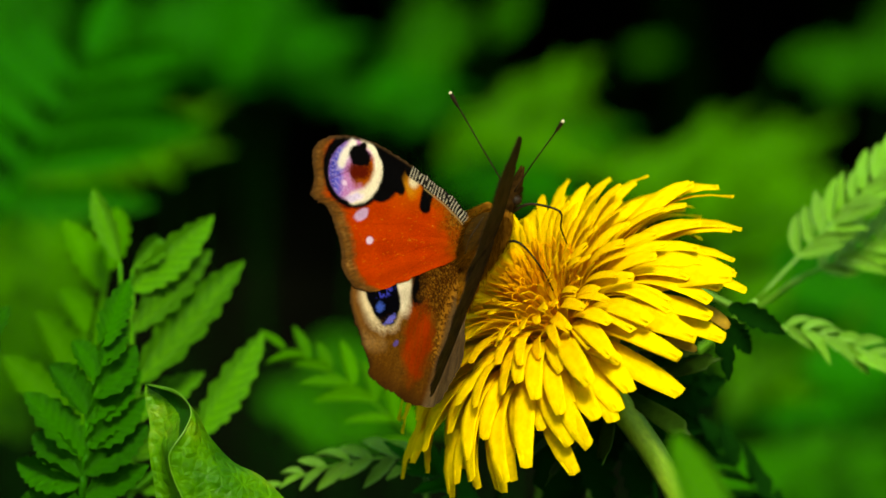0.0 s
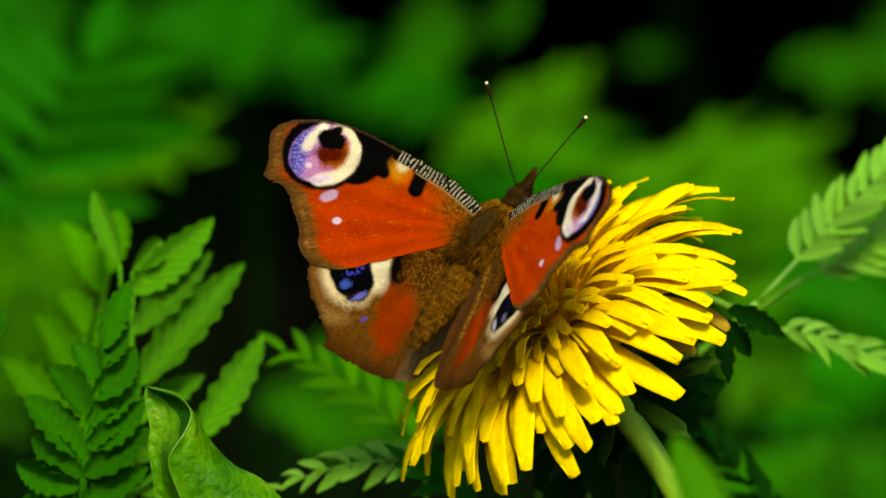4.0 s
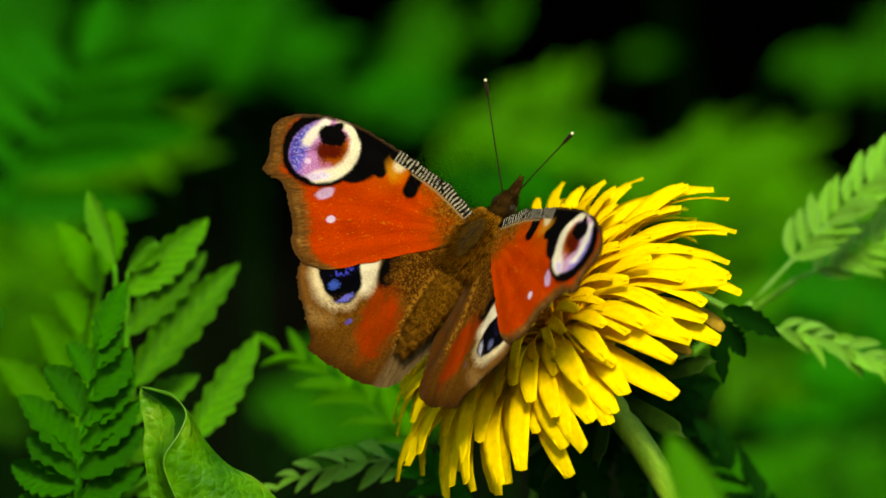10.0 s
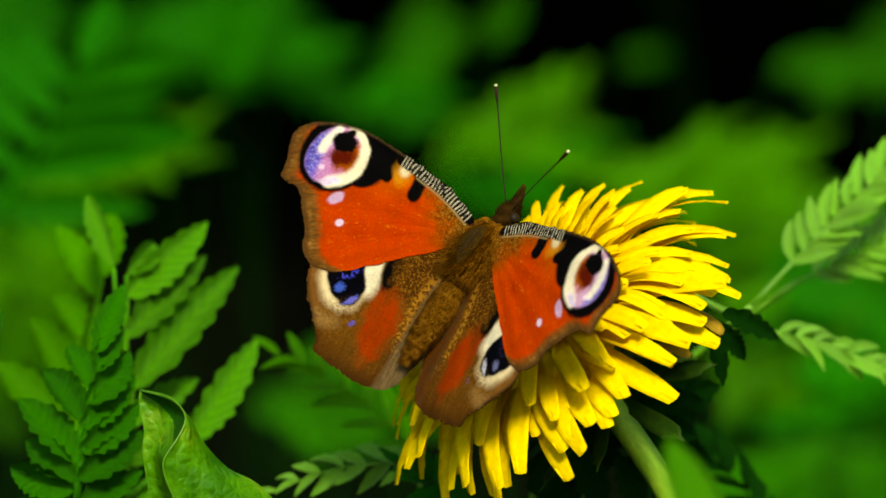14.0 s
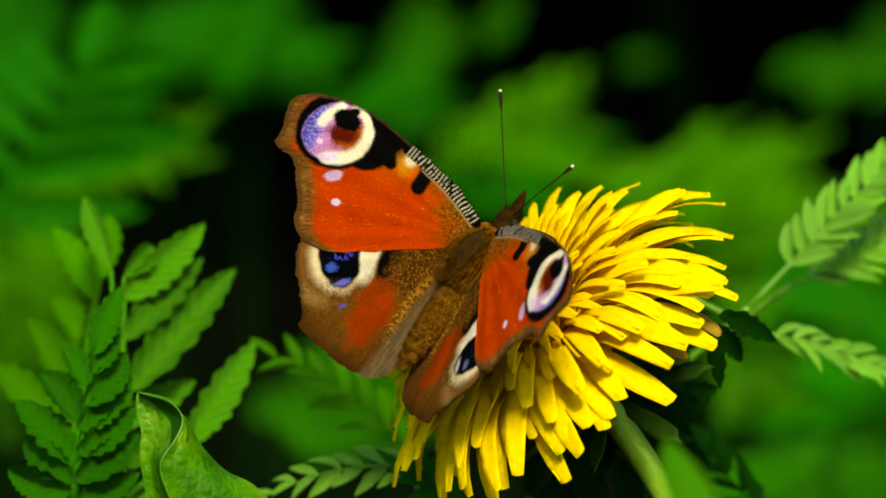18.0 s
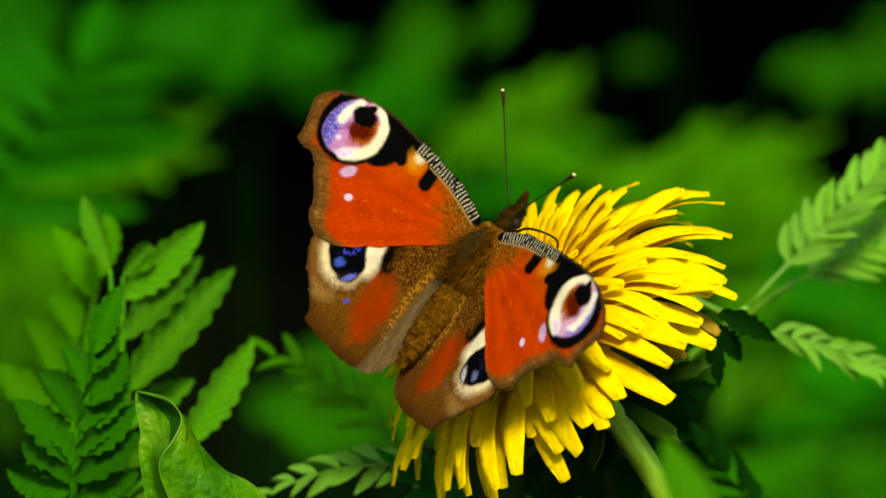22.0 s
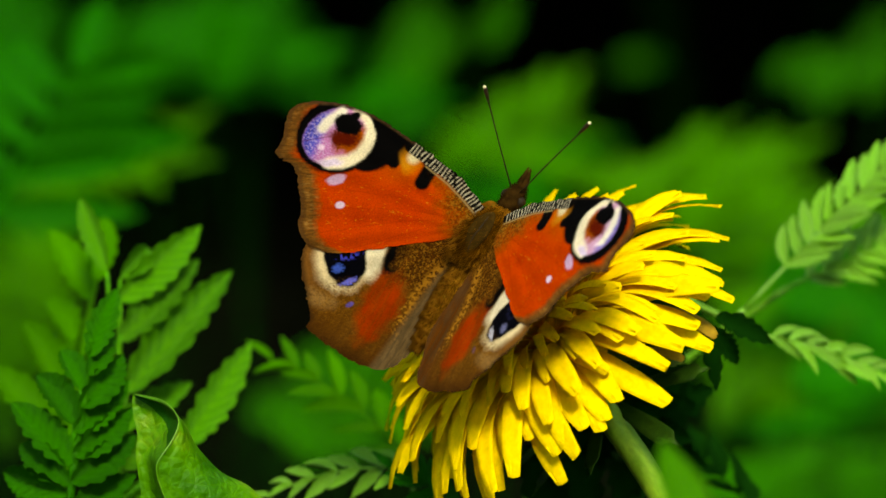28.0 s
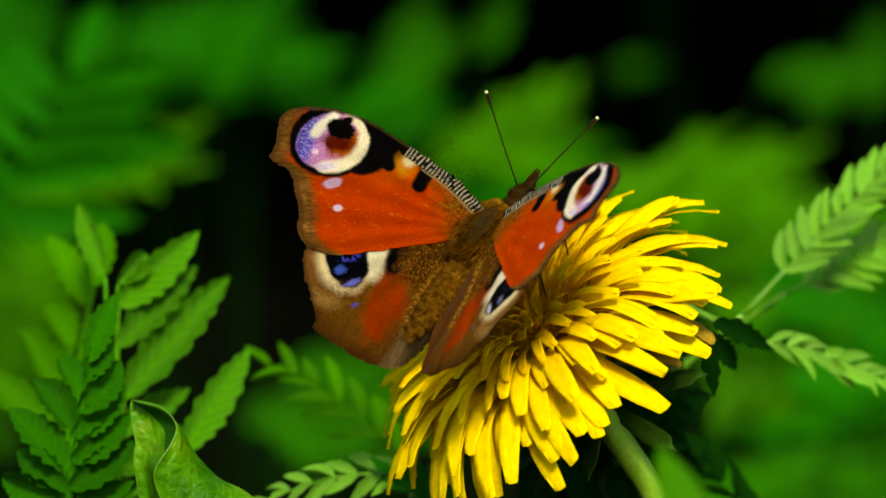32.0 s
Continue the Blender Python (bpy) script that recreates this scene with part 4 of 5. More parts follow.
spray("feathered_leaf", FEATHER, behind(-49.6, -35, 20), flat_pairs(20, [
    ((-46.8, -14), (-43.1, -4.8), 1.13), ((-47.9, -18.5), (-50.5, -12.5), 1.36), ((-48.9, -23.2), (-53.8, -15.4), 1.30), ((-49.3, -28.8), (-57.1, -20.0), 1.24),
    ((-49.6, -31.4), (-56.4, -25.4), 1.36), ((-49.6, -32.6), (-59.2, -29.6), 1.24), ((-49.6, -35), (-58, -34.6), 1.24), ((-47, -16.6), (-43.6, -9.8), 1.24), ((-48.2, -20.8), (-41.6, -13.6), 1.24),
    ((-48.9, -24.1), (-41.4, -17.2), 1.13), ((-49.1, -27.4), (-40.6, -21.0), 1.13), ((-49.3, -31.2), (-40.2, -24.4), 1.13), ((-49.5, -34.5), (-40.5, -30), 1.13)]),
    LEAF_DEEP, "vee", (0.3, 0.05, 1))
spray("feathered_leaf", FEATHER, behind(-43, -34, 44), flat_pairs(46, [
    ((-42.8, -6.4), (-31.7, 3.6), 0.95), ((-42.6, -12), (-32.0, -0.6), 0.90), ((-41.8, -19), (-27.7, -1.9), 0.80), ((-33.8, -26), (-24.9, -12.2), 0.85), ((-44.4, -2.4), (-48.2, 7.7), 0.80),
    ((-42.6, -3.4), (-38.1, 1.4), 1.20), ((-43.4, -24), (-33, -17.4), 1.00), ((-43, -29), (-32, -22.5), 1.00), ((-42.5, -33), (-30, -29), 1.00)], 6),
    LEAF_LIGHT, "vee", (0.12, 0.08, 1))
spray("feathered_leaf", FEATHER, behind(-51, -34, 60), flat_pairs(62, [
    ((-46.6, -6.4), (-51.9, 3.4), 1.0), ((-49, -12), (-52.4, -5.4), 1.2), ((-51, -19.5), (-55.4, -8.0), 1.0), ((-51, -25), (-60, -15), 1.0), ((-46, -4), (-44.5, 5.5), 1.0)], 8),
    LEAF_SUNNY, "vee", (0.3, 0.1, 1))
spray("feathered_leaf", FEATHER, behind(-66, -22, 20), flat_pairs(20, [((-64, -15), (-59.4, -8.4), 1.3), ((-66, -18), (-60.5, -13.5), 1.2)]), LEAF_DEEP, "vee")
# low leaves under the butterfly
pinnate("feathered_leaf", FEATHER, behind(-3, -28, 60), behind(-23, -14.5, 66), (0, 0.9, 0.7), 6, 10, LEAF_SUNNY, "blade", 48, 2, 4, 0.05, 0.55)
pinnate("feathered_leaf", FEATHER, behind(-3, -29, 32), behind(-23, -33.5, 38), (0, 0.7, 0.9), 6, 7.5, FERN_PALE, "blade", 40, 2, 14, 0.05, 0.5)
pinnate("feathered_leaf", FEATHER, behind(4, -38, 30), behind(-6, -30, 30), (0.1, 0.7, 0.7), 5, 7, LEAF, "lobe", 55, 2, 15, 0.05, 0.4)
# ferny leaves on the other side
pinnate("feathered_leaf", FEATHER, behind(42, -7.6, 50), behind(62.5, 13.5, 58), (-0.2, 0.6, 0.9), 10, 9.0, FERN_PALE, "blade", 50, 1.0, 5, 0.27, 0.35, (-150, -16))
pinnate("feathered_leaf", FEATHER, behind(43, -10.6, 46), behind(66, -18.5, 50), (0.1, 0.8, 0.8), 9, 7.0, FERN_PALE, "blade", 38, 1.0, 6, 0.12, 0.3, (-150, 6))
pinnate("feathered_leaf", FEATHER, behind(48, -4.5, 62), behind(70, 5, 68), (-0.1, 0.6, 0.9), 10, 8.5, FERN_PALE, "blade", 52, 1.0, 7, 0.12, 0.35, (-150, -13))
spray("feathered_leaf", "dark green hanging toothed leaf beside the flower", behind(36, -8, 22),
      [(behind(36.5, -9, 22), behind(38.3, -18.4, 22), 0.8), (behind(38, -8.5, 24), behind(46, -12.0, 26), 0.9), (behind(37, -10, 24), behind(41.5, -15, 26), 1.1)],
      LEAF_SHADE, "tooth", (0.2, 0.3, 1), False, lean=(-150, -10))
spray("feathered_leaf", "leaf under the flower head, shade painted into its dark green", behind(28, -26, 30),
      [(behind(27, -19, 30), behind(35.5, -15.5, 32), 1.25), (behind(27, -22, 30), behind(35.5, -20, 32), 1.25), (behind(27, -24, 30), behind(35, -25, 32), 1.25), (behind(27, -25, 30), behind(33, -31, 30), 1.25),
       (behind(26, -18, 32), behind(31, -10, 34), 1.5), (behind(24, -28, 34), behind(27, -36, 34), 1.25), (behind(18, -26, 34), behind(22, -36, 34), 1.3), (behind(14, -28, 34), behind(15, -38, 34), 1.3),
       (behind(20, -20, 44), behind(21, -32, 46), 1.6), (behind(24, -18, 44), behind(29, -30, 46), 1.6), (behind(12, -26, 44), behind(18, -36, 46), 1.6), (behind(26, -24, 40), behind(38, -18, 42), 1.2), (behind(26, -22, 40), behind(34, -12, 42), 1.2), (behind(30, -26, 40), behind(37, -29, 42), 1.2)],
      LEAF_SHADE, "tooth", (0.2, 0.3, 1), False)


# the curled leaf
def curled_leaf():
    ob = new("curled_leaf")
    ob.matrix_basis = VIEW @ Matrix.Translation(Vector((-40, -34, -4)) * MM)
    tagged(ob, "light green broad leaf with its edge rolled over", "leaf")
    org = Vector((-40, -34, -4))
    # edges from the tip down: far edge, fold, near edge
    far_e = spline([(-40.9, -18.9, 0), (-40.9, -21, 0.5), (-40.3, -24.5, 0.5), (-40.4, -28, 0.5), (-39.2, -36, 0)], 8)
    fold = spline([(-40.6, -19.0, 0.4), (-36.5, -19.8, 3), (-34.2, -22.4, 5), (-35.4, -25.5, 6), (-37.0, -28.0, 6.5), (-36.6, -31, 6), (-34.5, -36, 5)], 4)
    near = spline([(-40.5, -19.1, 0.6), (-36.2, -20.6, 2.0), (-33.6, -23.0, 3.2), (-32.0, -26.0, 3), (-28.8, -29.5, 2), (-25.0, -31.5, 1.5), (-20.5, -36, 1)], 4)
    n = 60
    pick = lambda c, t: c[min(len(c) - 1, int(t * (len(c) - 1)))].lerp(c[min(len(c) - 1, int(t * (len(c) - 1)) + 1)], (t * (len(c) - 1)) % 1)
    for nm, E, G, mat, bulge in (("leaf_blade", far_e, fold, LEAF_CURL, -1.6), ("rolled_edge", fold, near, LEAF_CURL, 1.6)):
        V, F = [], []
        m = 32
        for j in range(n + 1):
            t = j / n
            a, b = pick(E, t), pick(G, t)
            for i in range(m + 1):
                s = i / m
                p = a.lerp(b, s)
                if nm == "leaf_blade":
                    p.z = a.z + (b.z - a.z) * 1.5 * s ** 3.2
                else:
                    p.z = a.z * 1.5 * (1 - s) + b.z * s + bulge * math.sin(math.pi * s ** 1.3)
                p += Vector((0, 0, 0.07 * math.sin(s * 16 + 14 * t) * math.sin(math.pi * s) + 0.12 * noise.noise((s * 6, t * 9, 1)) + 0.25 * noise.noise((s * 2.5, t * 5, 7))))
                V.append((p - org) * MM)
        for j in range(n):
            for i in range(m):
                q = j * (m + 1) + i
                F.append((q, q + 1, q + m + 2, q + m + 1))
        # A wedge below the roll takes the green that holds its shade.
        roll_shade = [1 if nm == "leaf_blade" and (q % m + 0.5) / m > 0.06 + 1.7 * (q // m) / n else 0 for q in range(len(F))]
        mesh_part(nm, V, F, [mat, LEAF_INNER_SHADE], ob, index=roll_shade)
    V, F = tube([(Vector((p.x, p.y, p.z * 1.5 + 0.1)) - org) * MM for p in fold[::2]], [0.06 * MM, 0.10 * MM, 0.10 * MM], 6, 2)
    mesh_part("fold_rim", V, F, [FERN_PALE], ob, "pale thickened leaf edge")


curled_leaf()

# low leaf beside the stalk, and one nearer than the flower
spray("meadow_leaf", "blurred pale green leaf in front of the flower stalk", behind(37, -42, -120), [(behind(37, -42, -120), behind(31.0, -25.5, -110), 0.7)], LEAF_SUNNY, "broad", (0.2, 0.2, 1), False)
pinnate("feathered_leaf", FEATHER, behind(46, -40, 60), behind(33, -27, 60), (0.3, 0.8, 0.7), 5, 9, LEAF_SHADE, "lobe", 50, 2, 16, 0.1, 0.4)


# ---- out-of-focus plants further back ----
def far_leaf(u, v, d, size, turn, lean, mat, kind="broad", seed=0):
    """A single leaf on a short stalk, far back among the plants."""
    rnd = random.Random(seed)
    k = 1 + d * MM / DIST
    c = behind(u, v, d)
    L = size * k
    a = radians(turn)
    way = Vector((math.cos(a), math.sin(a), rnd.uniform(-0.35, 0.35)))
    ob = new("meadow_leaf")
    b = c - way * L * 0.5
    ob.matrix_basis = VIEW @ Matrix.Translation(b * MM)
    tagged(ob, "blurred green meadow leaf behind the flower", "leaf", group="meadow leaves behind the flower")
    f = Vector((rnd.uniform(-0.4, 0.4), lean, 1 - 0.5 * lean))
    shared("leaflet", rnd.choice(leaflet(mat, kind)), ob, blade_pose((0, 0, 0), way * L * MM, f))
    V, F = to_ground(b, (rnd.uniform(-20, 20), rnd.uniform(-10, 20)), 0.35)
    mesh_part("leaf_stalk", V, F, [LEAF_SHADE], ob)
    return ob


def far_feather(u, v, d, size, turn, lean, mat, seed):
    rnd = random.Random(seed)
    k = 1 + d * MM / DIST
    a = radians(turn)
    way = Vector((math.cos(a), math.sin(a), rnd.uniform(-0.35, 0.35))) * size * k
    c = behind(u, v, d)
    pinnate("meadow_leaf", "blurred green feathered leaf behind the flower", c - way * 0.5, c + way * 0.5, (rnd.uniform(-0.4, 0.4), lean, 1 - 0.5 * lean),
            6, size * k * 0.5, mat, "narrow", 55, 0.06 * size * k, seed, 0.15, 0.4, (rnd.uniform(-20, 20), 10), "meadow leaves behind the flower", LEAF_SHADE)


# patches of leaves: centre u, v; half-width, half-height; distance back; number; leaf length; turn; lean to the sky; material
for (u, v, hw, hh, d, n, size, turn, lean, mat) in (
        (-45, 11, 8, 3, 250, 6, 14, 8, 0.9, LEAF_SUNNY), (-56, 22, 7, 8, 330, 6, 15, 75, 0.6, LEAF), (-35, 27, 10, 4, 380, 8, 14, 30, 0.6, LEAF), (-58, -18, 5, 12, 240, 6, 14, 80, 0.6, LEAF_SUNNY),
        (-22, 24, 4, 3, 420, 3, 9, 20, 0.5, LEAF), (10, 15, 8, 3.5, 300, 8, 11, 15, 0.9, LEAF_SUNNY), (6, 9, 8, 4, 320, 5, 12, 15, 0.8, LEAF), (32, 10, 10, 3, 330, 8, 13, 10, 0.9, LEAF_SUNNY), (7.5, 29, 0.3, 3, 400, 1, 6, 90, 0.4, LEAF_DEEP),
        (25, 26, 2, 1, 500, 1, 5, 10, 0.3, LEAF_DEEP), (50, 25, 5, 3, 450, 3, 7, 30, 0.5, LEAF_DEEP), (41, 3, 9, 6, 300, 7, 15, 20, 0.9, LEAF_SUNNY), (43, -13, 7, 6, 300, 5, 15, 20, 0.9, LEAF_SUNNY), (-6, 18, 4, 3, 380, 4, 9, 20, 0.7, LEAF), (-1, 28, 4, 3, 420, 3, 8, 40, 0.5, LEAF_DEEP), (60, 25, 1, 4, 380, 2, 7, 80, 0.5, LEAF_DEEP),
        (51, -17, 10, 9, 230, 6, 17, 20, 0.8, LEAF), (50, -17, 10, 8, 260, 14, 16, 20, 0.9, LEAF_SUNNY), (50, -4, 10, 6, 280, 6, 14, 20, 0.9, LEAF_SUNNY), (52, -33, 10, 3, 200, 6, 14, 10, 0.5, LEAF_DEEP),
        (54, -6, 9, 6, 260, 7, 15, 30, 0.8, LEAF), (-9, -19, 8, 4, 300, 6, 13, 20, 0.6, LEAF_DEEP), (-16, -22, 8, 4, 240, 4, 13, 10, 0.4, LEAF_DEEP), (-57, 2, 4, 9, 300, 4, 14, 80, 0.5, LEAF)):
    rnd = random.Random(int(100 * u + v))
    for k in range(n):
        where = (u + rnd.uniform(-hw, hw), v + rnd.uniform(-hh, hh), 2.0 * d * rnd.uniform(0.8, 1.15))
        if k % 5 < 3:
            far_feather(*where, size * rnd.uniform(1.0, 1.6), turn + rnd.uniform(-40, 40), lean, mat, rnd.randint(0, 9999))
        else:
            far_leaf(*where, size * rnd.uniform(0.6, 1.1), turn + rnd.uniform(-40, 40), lean, mat, seed=rnd.randint(0, 9999))


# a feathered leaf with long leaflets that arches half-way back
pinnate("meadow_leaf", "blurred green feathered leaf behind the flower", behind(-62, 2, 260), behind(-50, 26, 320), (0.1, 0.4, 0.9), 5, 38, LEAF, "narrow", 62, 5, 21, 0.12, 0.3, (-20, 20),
        "meadow leaves behind the flower", LEAF_SHADE)


def shade_thicket():
    """Shrub leaves, overhead to ground, added mostly out of view to shade the gaps."""
    rng = np.random.RandomState(8)
    V, F = [], []
    def leaf(p, size):
        o = len(V)
        a = rng.normal(size=3)
        a[2] *= 0.5
        a /= np.linalg.norm(a)
        b = np.cross(a, rng.normal(size=3))
        b /= np.linalg.norm(b)
        c = np.cross(a, b)
        for s, w, h in ((0, 0, 0), (0.35, 0.24, 0.05), (0.7, 0.2, 0.02), (1, 0, -0.08), (0.7, -0.2, 0.02), (0.35, -0.24, 0.05)):
            V.append(p + (a * s + b * w + c * h) * size)
        F.append((o, o + 1, o + 5))
        F.append((o + 1, o + 2, o + 4, o + 5))
        F.append((o + 2, o + 3, o + 4))
    for _ in range(42000):   # canopy added above the view to keep sun off the soil
        a, r = rng.uniform(0, 2 * math.pi), math.sqrt(rng.rand())
        x, y = 2.3 * r * math.cos(a), 2.15 + 1.3 * r * math.sin(a)
        x, y = x + 0.35 * noise.noise((x * 1.3, y * 1.3, 4)) * r, y + 0.25 * max(0, noise.noise((x * 1.7, y * 1.7, 9)))
        z = 0.34 + 0.45 * rng.rand() + 0.1 * noise.noise((x * 2, y * 2, 0))
        leaf(np.array((x, y, z)), rng.uniform(0.04, 0.09))
    for _ in range(5000):    # dim undergrowth
        x, y = rng.uniform(-2.0, 2.0), 2.2 + 2.2 * rng.rand()
        leaf(np.array((x, y, rng.uniform(0.0, 0.5))), rng.uniform(0.03, 0.07))
    for _ in range(15000):   # unseen ring of shrubs all round, added to block low sky
        a = rng.uniform(0, 2 * math.pi)
        r = 3.4 + 1.2 * rng.rand()
        leaf(np.array((r * math.sin(a), r * math.cos(a), 2.6 * rng.rand())), rng.uniform(0.12, 0.22))
    for _ in range(90):      # woody stems that carry the leaves
        a, r = rng.uniform(0, 2 * math.pi), math.sqrt(rng.rand())
        if rng.rand() < 0.5:
            x, y, h = 2.0 * r * math.cos(a), 2.3 + 1.0 * r * math.sin(a), 0.8
        else:
            x, y, h = 4.0 * math.sin(a), 4.0 * math.cos(a), 2.4
        v, f = tube([(x, y, -0.03), (x + rng.uniform(-0.1, 0.1), y, h * 0.5), (x + rng.uniform(-0.2, 0.2), y + rng.uniform(-0.1, 0.1), h)], [0.012, 0.009, 0.004], 6, 3)
        o = len(V)
        V += [np.array(q) for q in v]
        F += [tuple(i + o for i in q) for q in f]
    ob = mesh_part("shade_thicket", V, F, [THICKET_SHADE])
    tagged(ob, "near-black leaves added mostly out of view to shade the ground behind", "shrubs", kind="stuff")


shade_thicket()


# ---- movement ----
def motions():
    fly = BUTTERFLY
    def body(t, u, v, w, rx, ry, rz):
        return (t, VIEW @ pose(u * MM, v * MM, w * MM, rx, ry, rz))
    def wing(t, x, y, z, rx, ry, rz):
        return (t, pose(x * MM, y * MM, z * MM, rx, ry, rz))
    walk(fly['root', 0], [
        body(0.0, 5.07, 0.73, -2.18, -8.07, -31.97, -24.94),
        body(0.1, 5.38, 0.71, -2.01, -8.78, -38.69, -22.97),
        body(0.2, 5.54, 0.75, -1.93, -9.14, -41.38, -22.17),
        body(0.3, 5.56, 0.83, -1.97, -8.93, -39.87, -22.48),
        body(0.4, 5.53, 0.94, -2.06, -8.54, -36.64, -23.11),
        body(0.5, 5.48, 1.04, -2.14, -8.22, -33.57, -24.20),
        body(1.0, 5.48, 1.51, -2.19, -8.05, -31.66, -26.20),
        body(1.5, 5.54, 1.75, -2.20, -8.00, -31.15, -29.85),
        body(2.0, 5.72, 1.91, -2.19, -8.03, -31.51, -33.99),
        body(2.5, 5.76, 1.81, -2.18, -8.08, -32.07, -35.69),
        body(3.0, 5.70, 1.75, -2.18, -8.08, -32.08, -35.55),
        body(3.5, 5.71, 1.65, -2.20, -8.01, -31.20, -33.72),
        body(5.5, 5.03, 1.16, -2.24, -7.88, -29.71, -30.04),
        body(6.0, 4.83, 0.95, -2.27, -7.79, -28.44, -28.86),
        body(6.5, 4.82, 0.88, -2.28, -7.74, -27.82, -30.09),
        body(7.0, 4.86, 0.72, -2.29, -7.70, -27.22, -29.82),
        body(7.5, 4.63, 0.56, -2.32, -7.62, -25.99, -30.76),
        body(8.0, 4.80, 0.76, -2.34, -7.54, -24.76, -34.28),
        body(8.5, 4.87, 0.75, -2.35, -7.51, -24.29, -36.15),
        body(9.0, 4.63, 0.51, -2.35, -7.50, -24.18, -36.16),
        body(9.5, 4.76, 0.55, -2.35, -7.50, -24.06, -35.39),
        body(10.0, 4.56, 0.43, -2.35, -7.50, -24.08, -32.74),
        body(10.5, 3.90, -0.04, -2.35, -7.51, -24.32, -30.78),
        body(11.0, 4.21, -0.01, -2.34, -7.53, -24.56, -32.42),
        body(11.5, 4.48, 0.14, -2.34, -7.53, -24.66, -34.13),
        body(12.0, 4.31, -0.06, -2.32, -7.59, -25.62, -31.83),
        body(12.5, 4.10, -0.05, -2.27, -7.76, -28.02, -29.33),
        body(13.0, 4.89, -0.18, -2.21, -7.98, -30.92, -29.88),
        body(13.5, 4.80, -0.32, -2.13, -8.26, -33.95, -30.64),
        body(14.0, 4.97, -0.34, -2.05, -8.61, -37.23, -31.05),
        body(14.5, 4.91, -0.48, -2.00, -8.79, -38.74, -31.62),
        body(16.5, 5.48, -0.79, -2.03, -8.67, -37.74, -31.39),
        body(17.0, 5.26, -0.68, -2.07, -8.50, -36.32, -31.39),
        body(17.5, 5.34, -0.62, -2.09, -8.44, -35.70, -32.29),
        body(18.0, 5.30, -0.78, -2.08, -8.46, -35.94, -32.23),
        body(18.5, 5.30, -0.70, -2.06, -8.56, -36.78, -31.67),
        body(19.0, 5.25, -1.03, -2.03, -8.68, -37.88, -32.59),
        body(19.5, 5.42, -0.91, -2.00, -8.80, -38.89, -33.92),
        body(20.0, 5.52, -0.80, -1.99, -8.87, -39.38, -33.97),
        body(20.5, 5.45, -0.87, -1.99, -8.86, -39.36, -32.87),
        body(21.0, 5.45, -0.84, -1.99, -8.85, -39.22, -31.64),
        body(21.5, 5.21, -0.81, -1.99, -8.83, -39.11, -31.79),
        body(22.0, 5.62, -0.74, -2.00, -8.82, -38.99, -32.93),
        body(22.5, 5.36, -0.84, -2.00, -8.79, -38.78, -33.71),
        body(23.0, 5.36, -0.90, -2.01, -8.77, -38.62, -35.36),
        body(23.5, 5.77, -0.74, -1.99, -8.83, -39.11, -37.13),
        body(24.0, 5.70, -0.79, -1.97, -8.94, -39.93, -36.81),
        body(24.5, 5.84, -0.75, -1.98, -8.89, -39.55, -35.64),
        body(25.0, 5.17, -0.25, -2.06, -8.54, -36.69, -34.77),
        body(25.5, 5.37, 0.38, -2.20, -8.00, -31.12, -32.94),
        body(27.5, 6.53, 1.83, -2.32, -7.61, -25.90, -30.82),
        body(28.0, 6.93, 2.22, -2.33, -7.58, -25.47, -30.62),
        body(28.5, 7.07, 2.35, -2.27, -7.77, -28.15, -31.04),
        body(29.0, 7.22, 2.34, -2.27, -7.78, -28.41, -29.71),
        body(29.5, 6.74, 2.86, -2.31, -7.62, -26.08, -27.27),
        body(30.0, 7.14, 3.23, -2.32, -7.59, -25.63, -26.74),
        body(30.5, 7.17, 3.57, -2.26, -7.81, -28.73, -29.37),
        body(31.0, 7.78, 3.63, -2.18, -8.09, -32.20, -32.77),
        body(31.5, 7.68, 3.59, -2.16, -8.15, -32.80, -34.46),
        body(32.0, 7.55, 3.51, -2.21, -7.97, -30.75, -35.26),
    ])
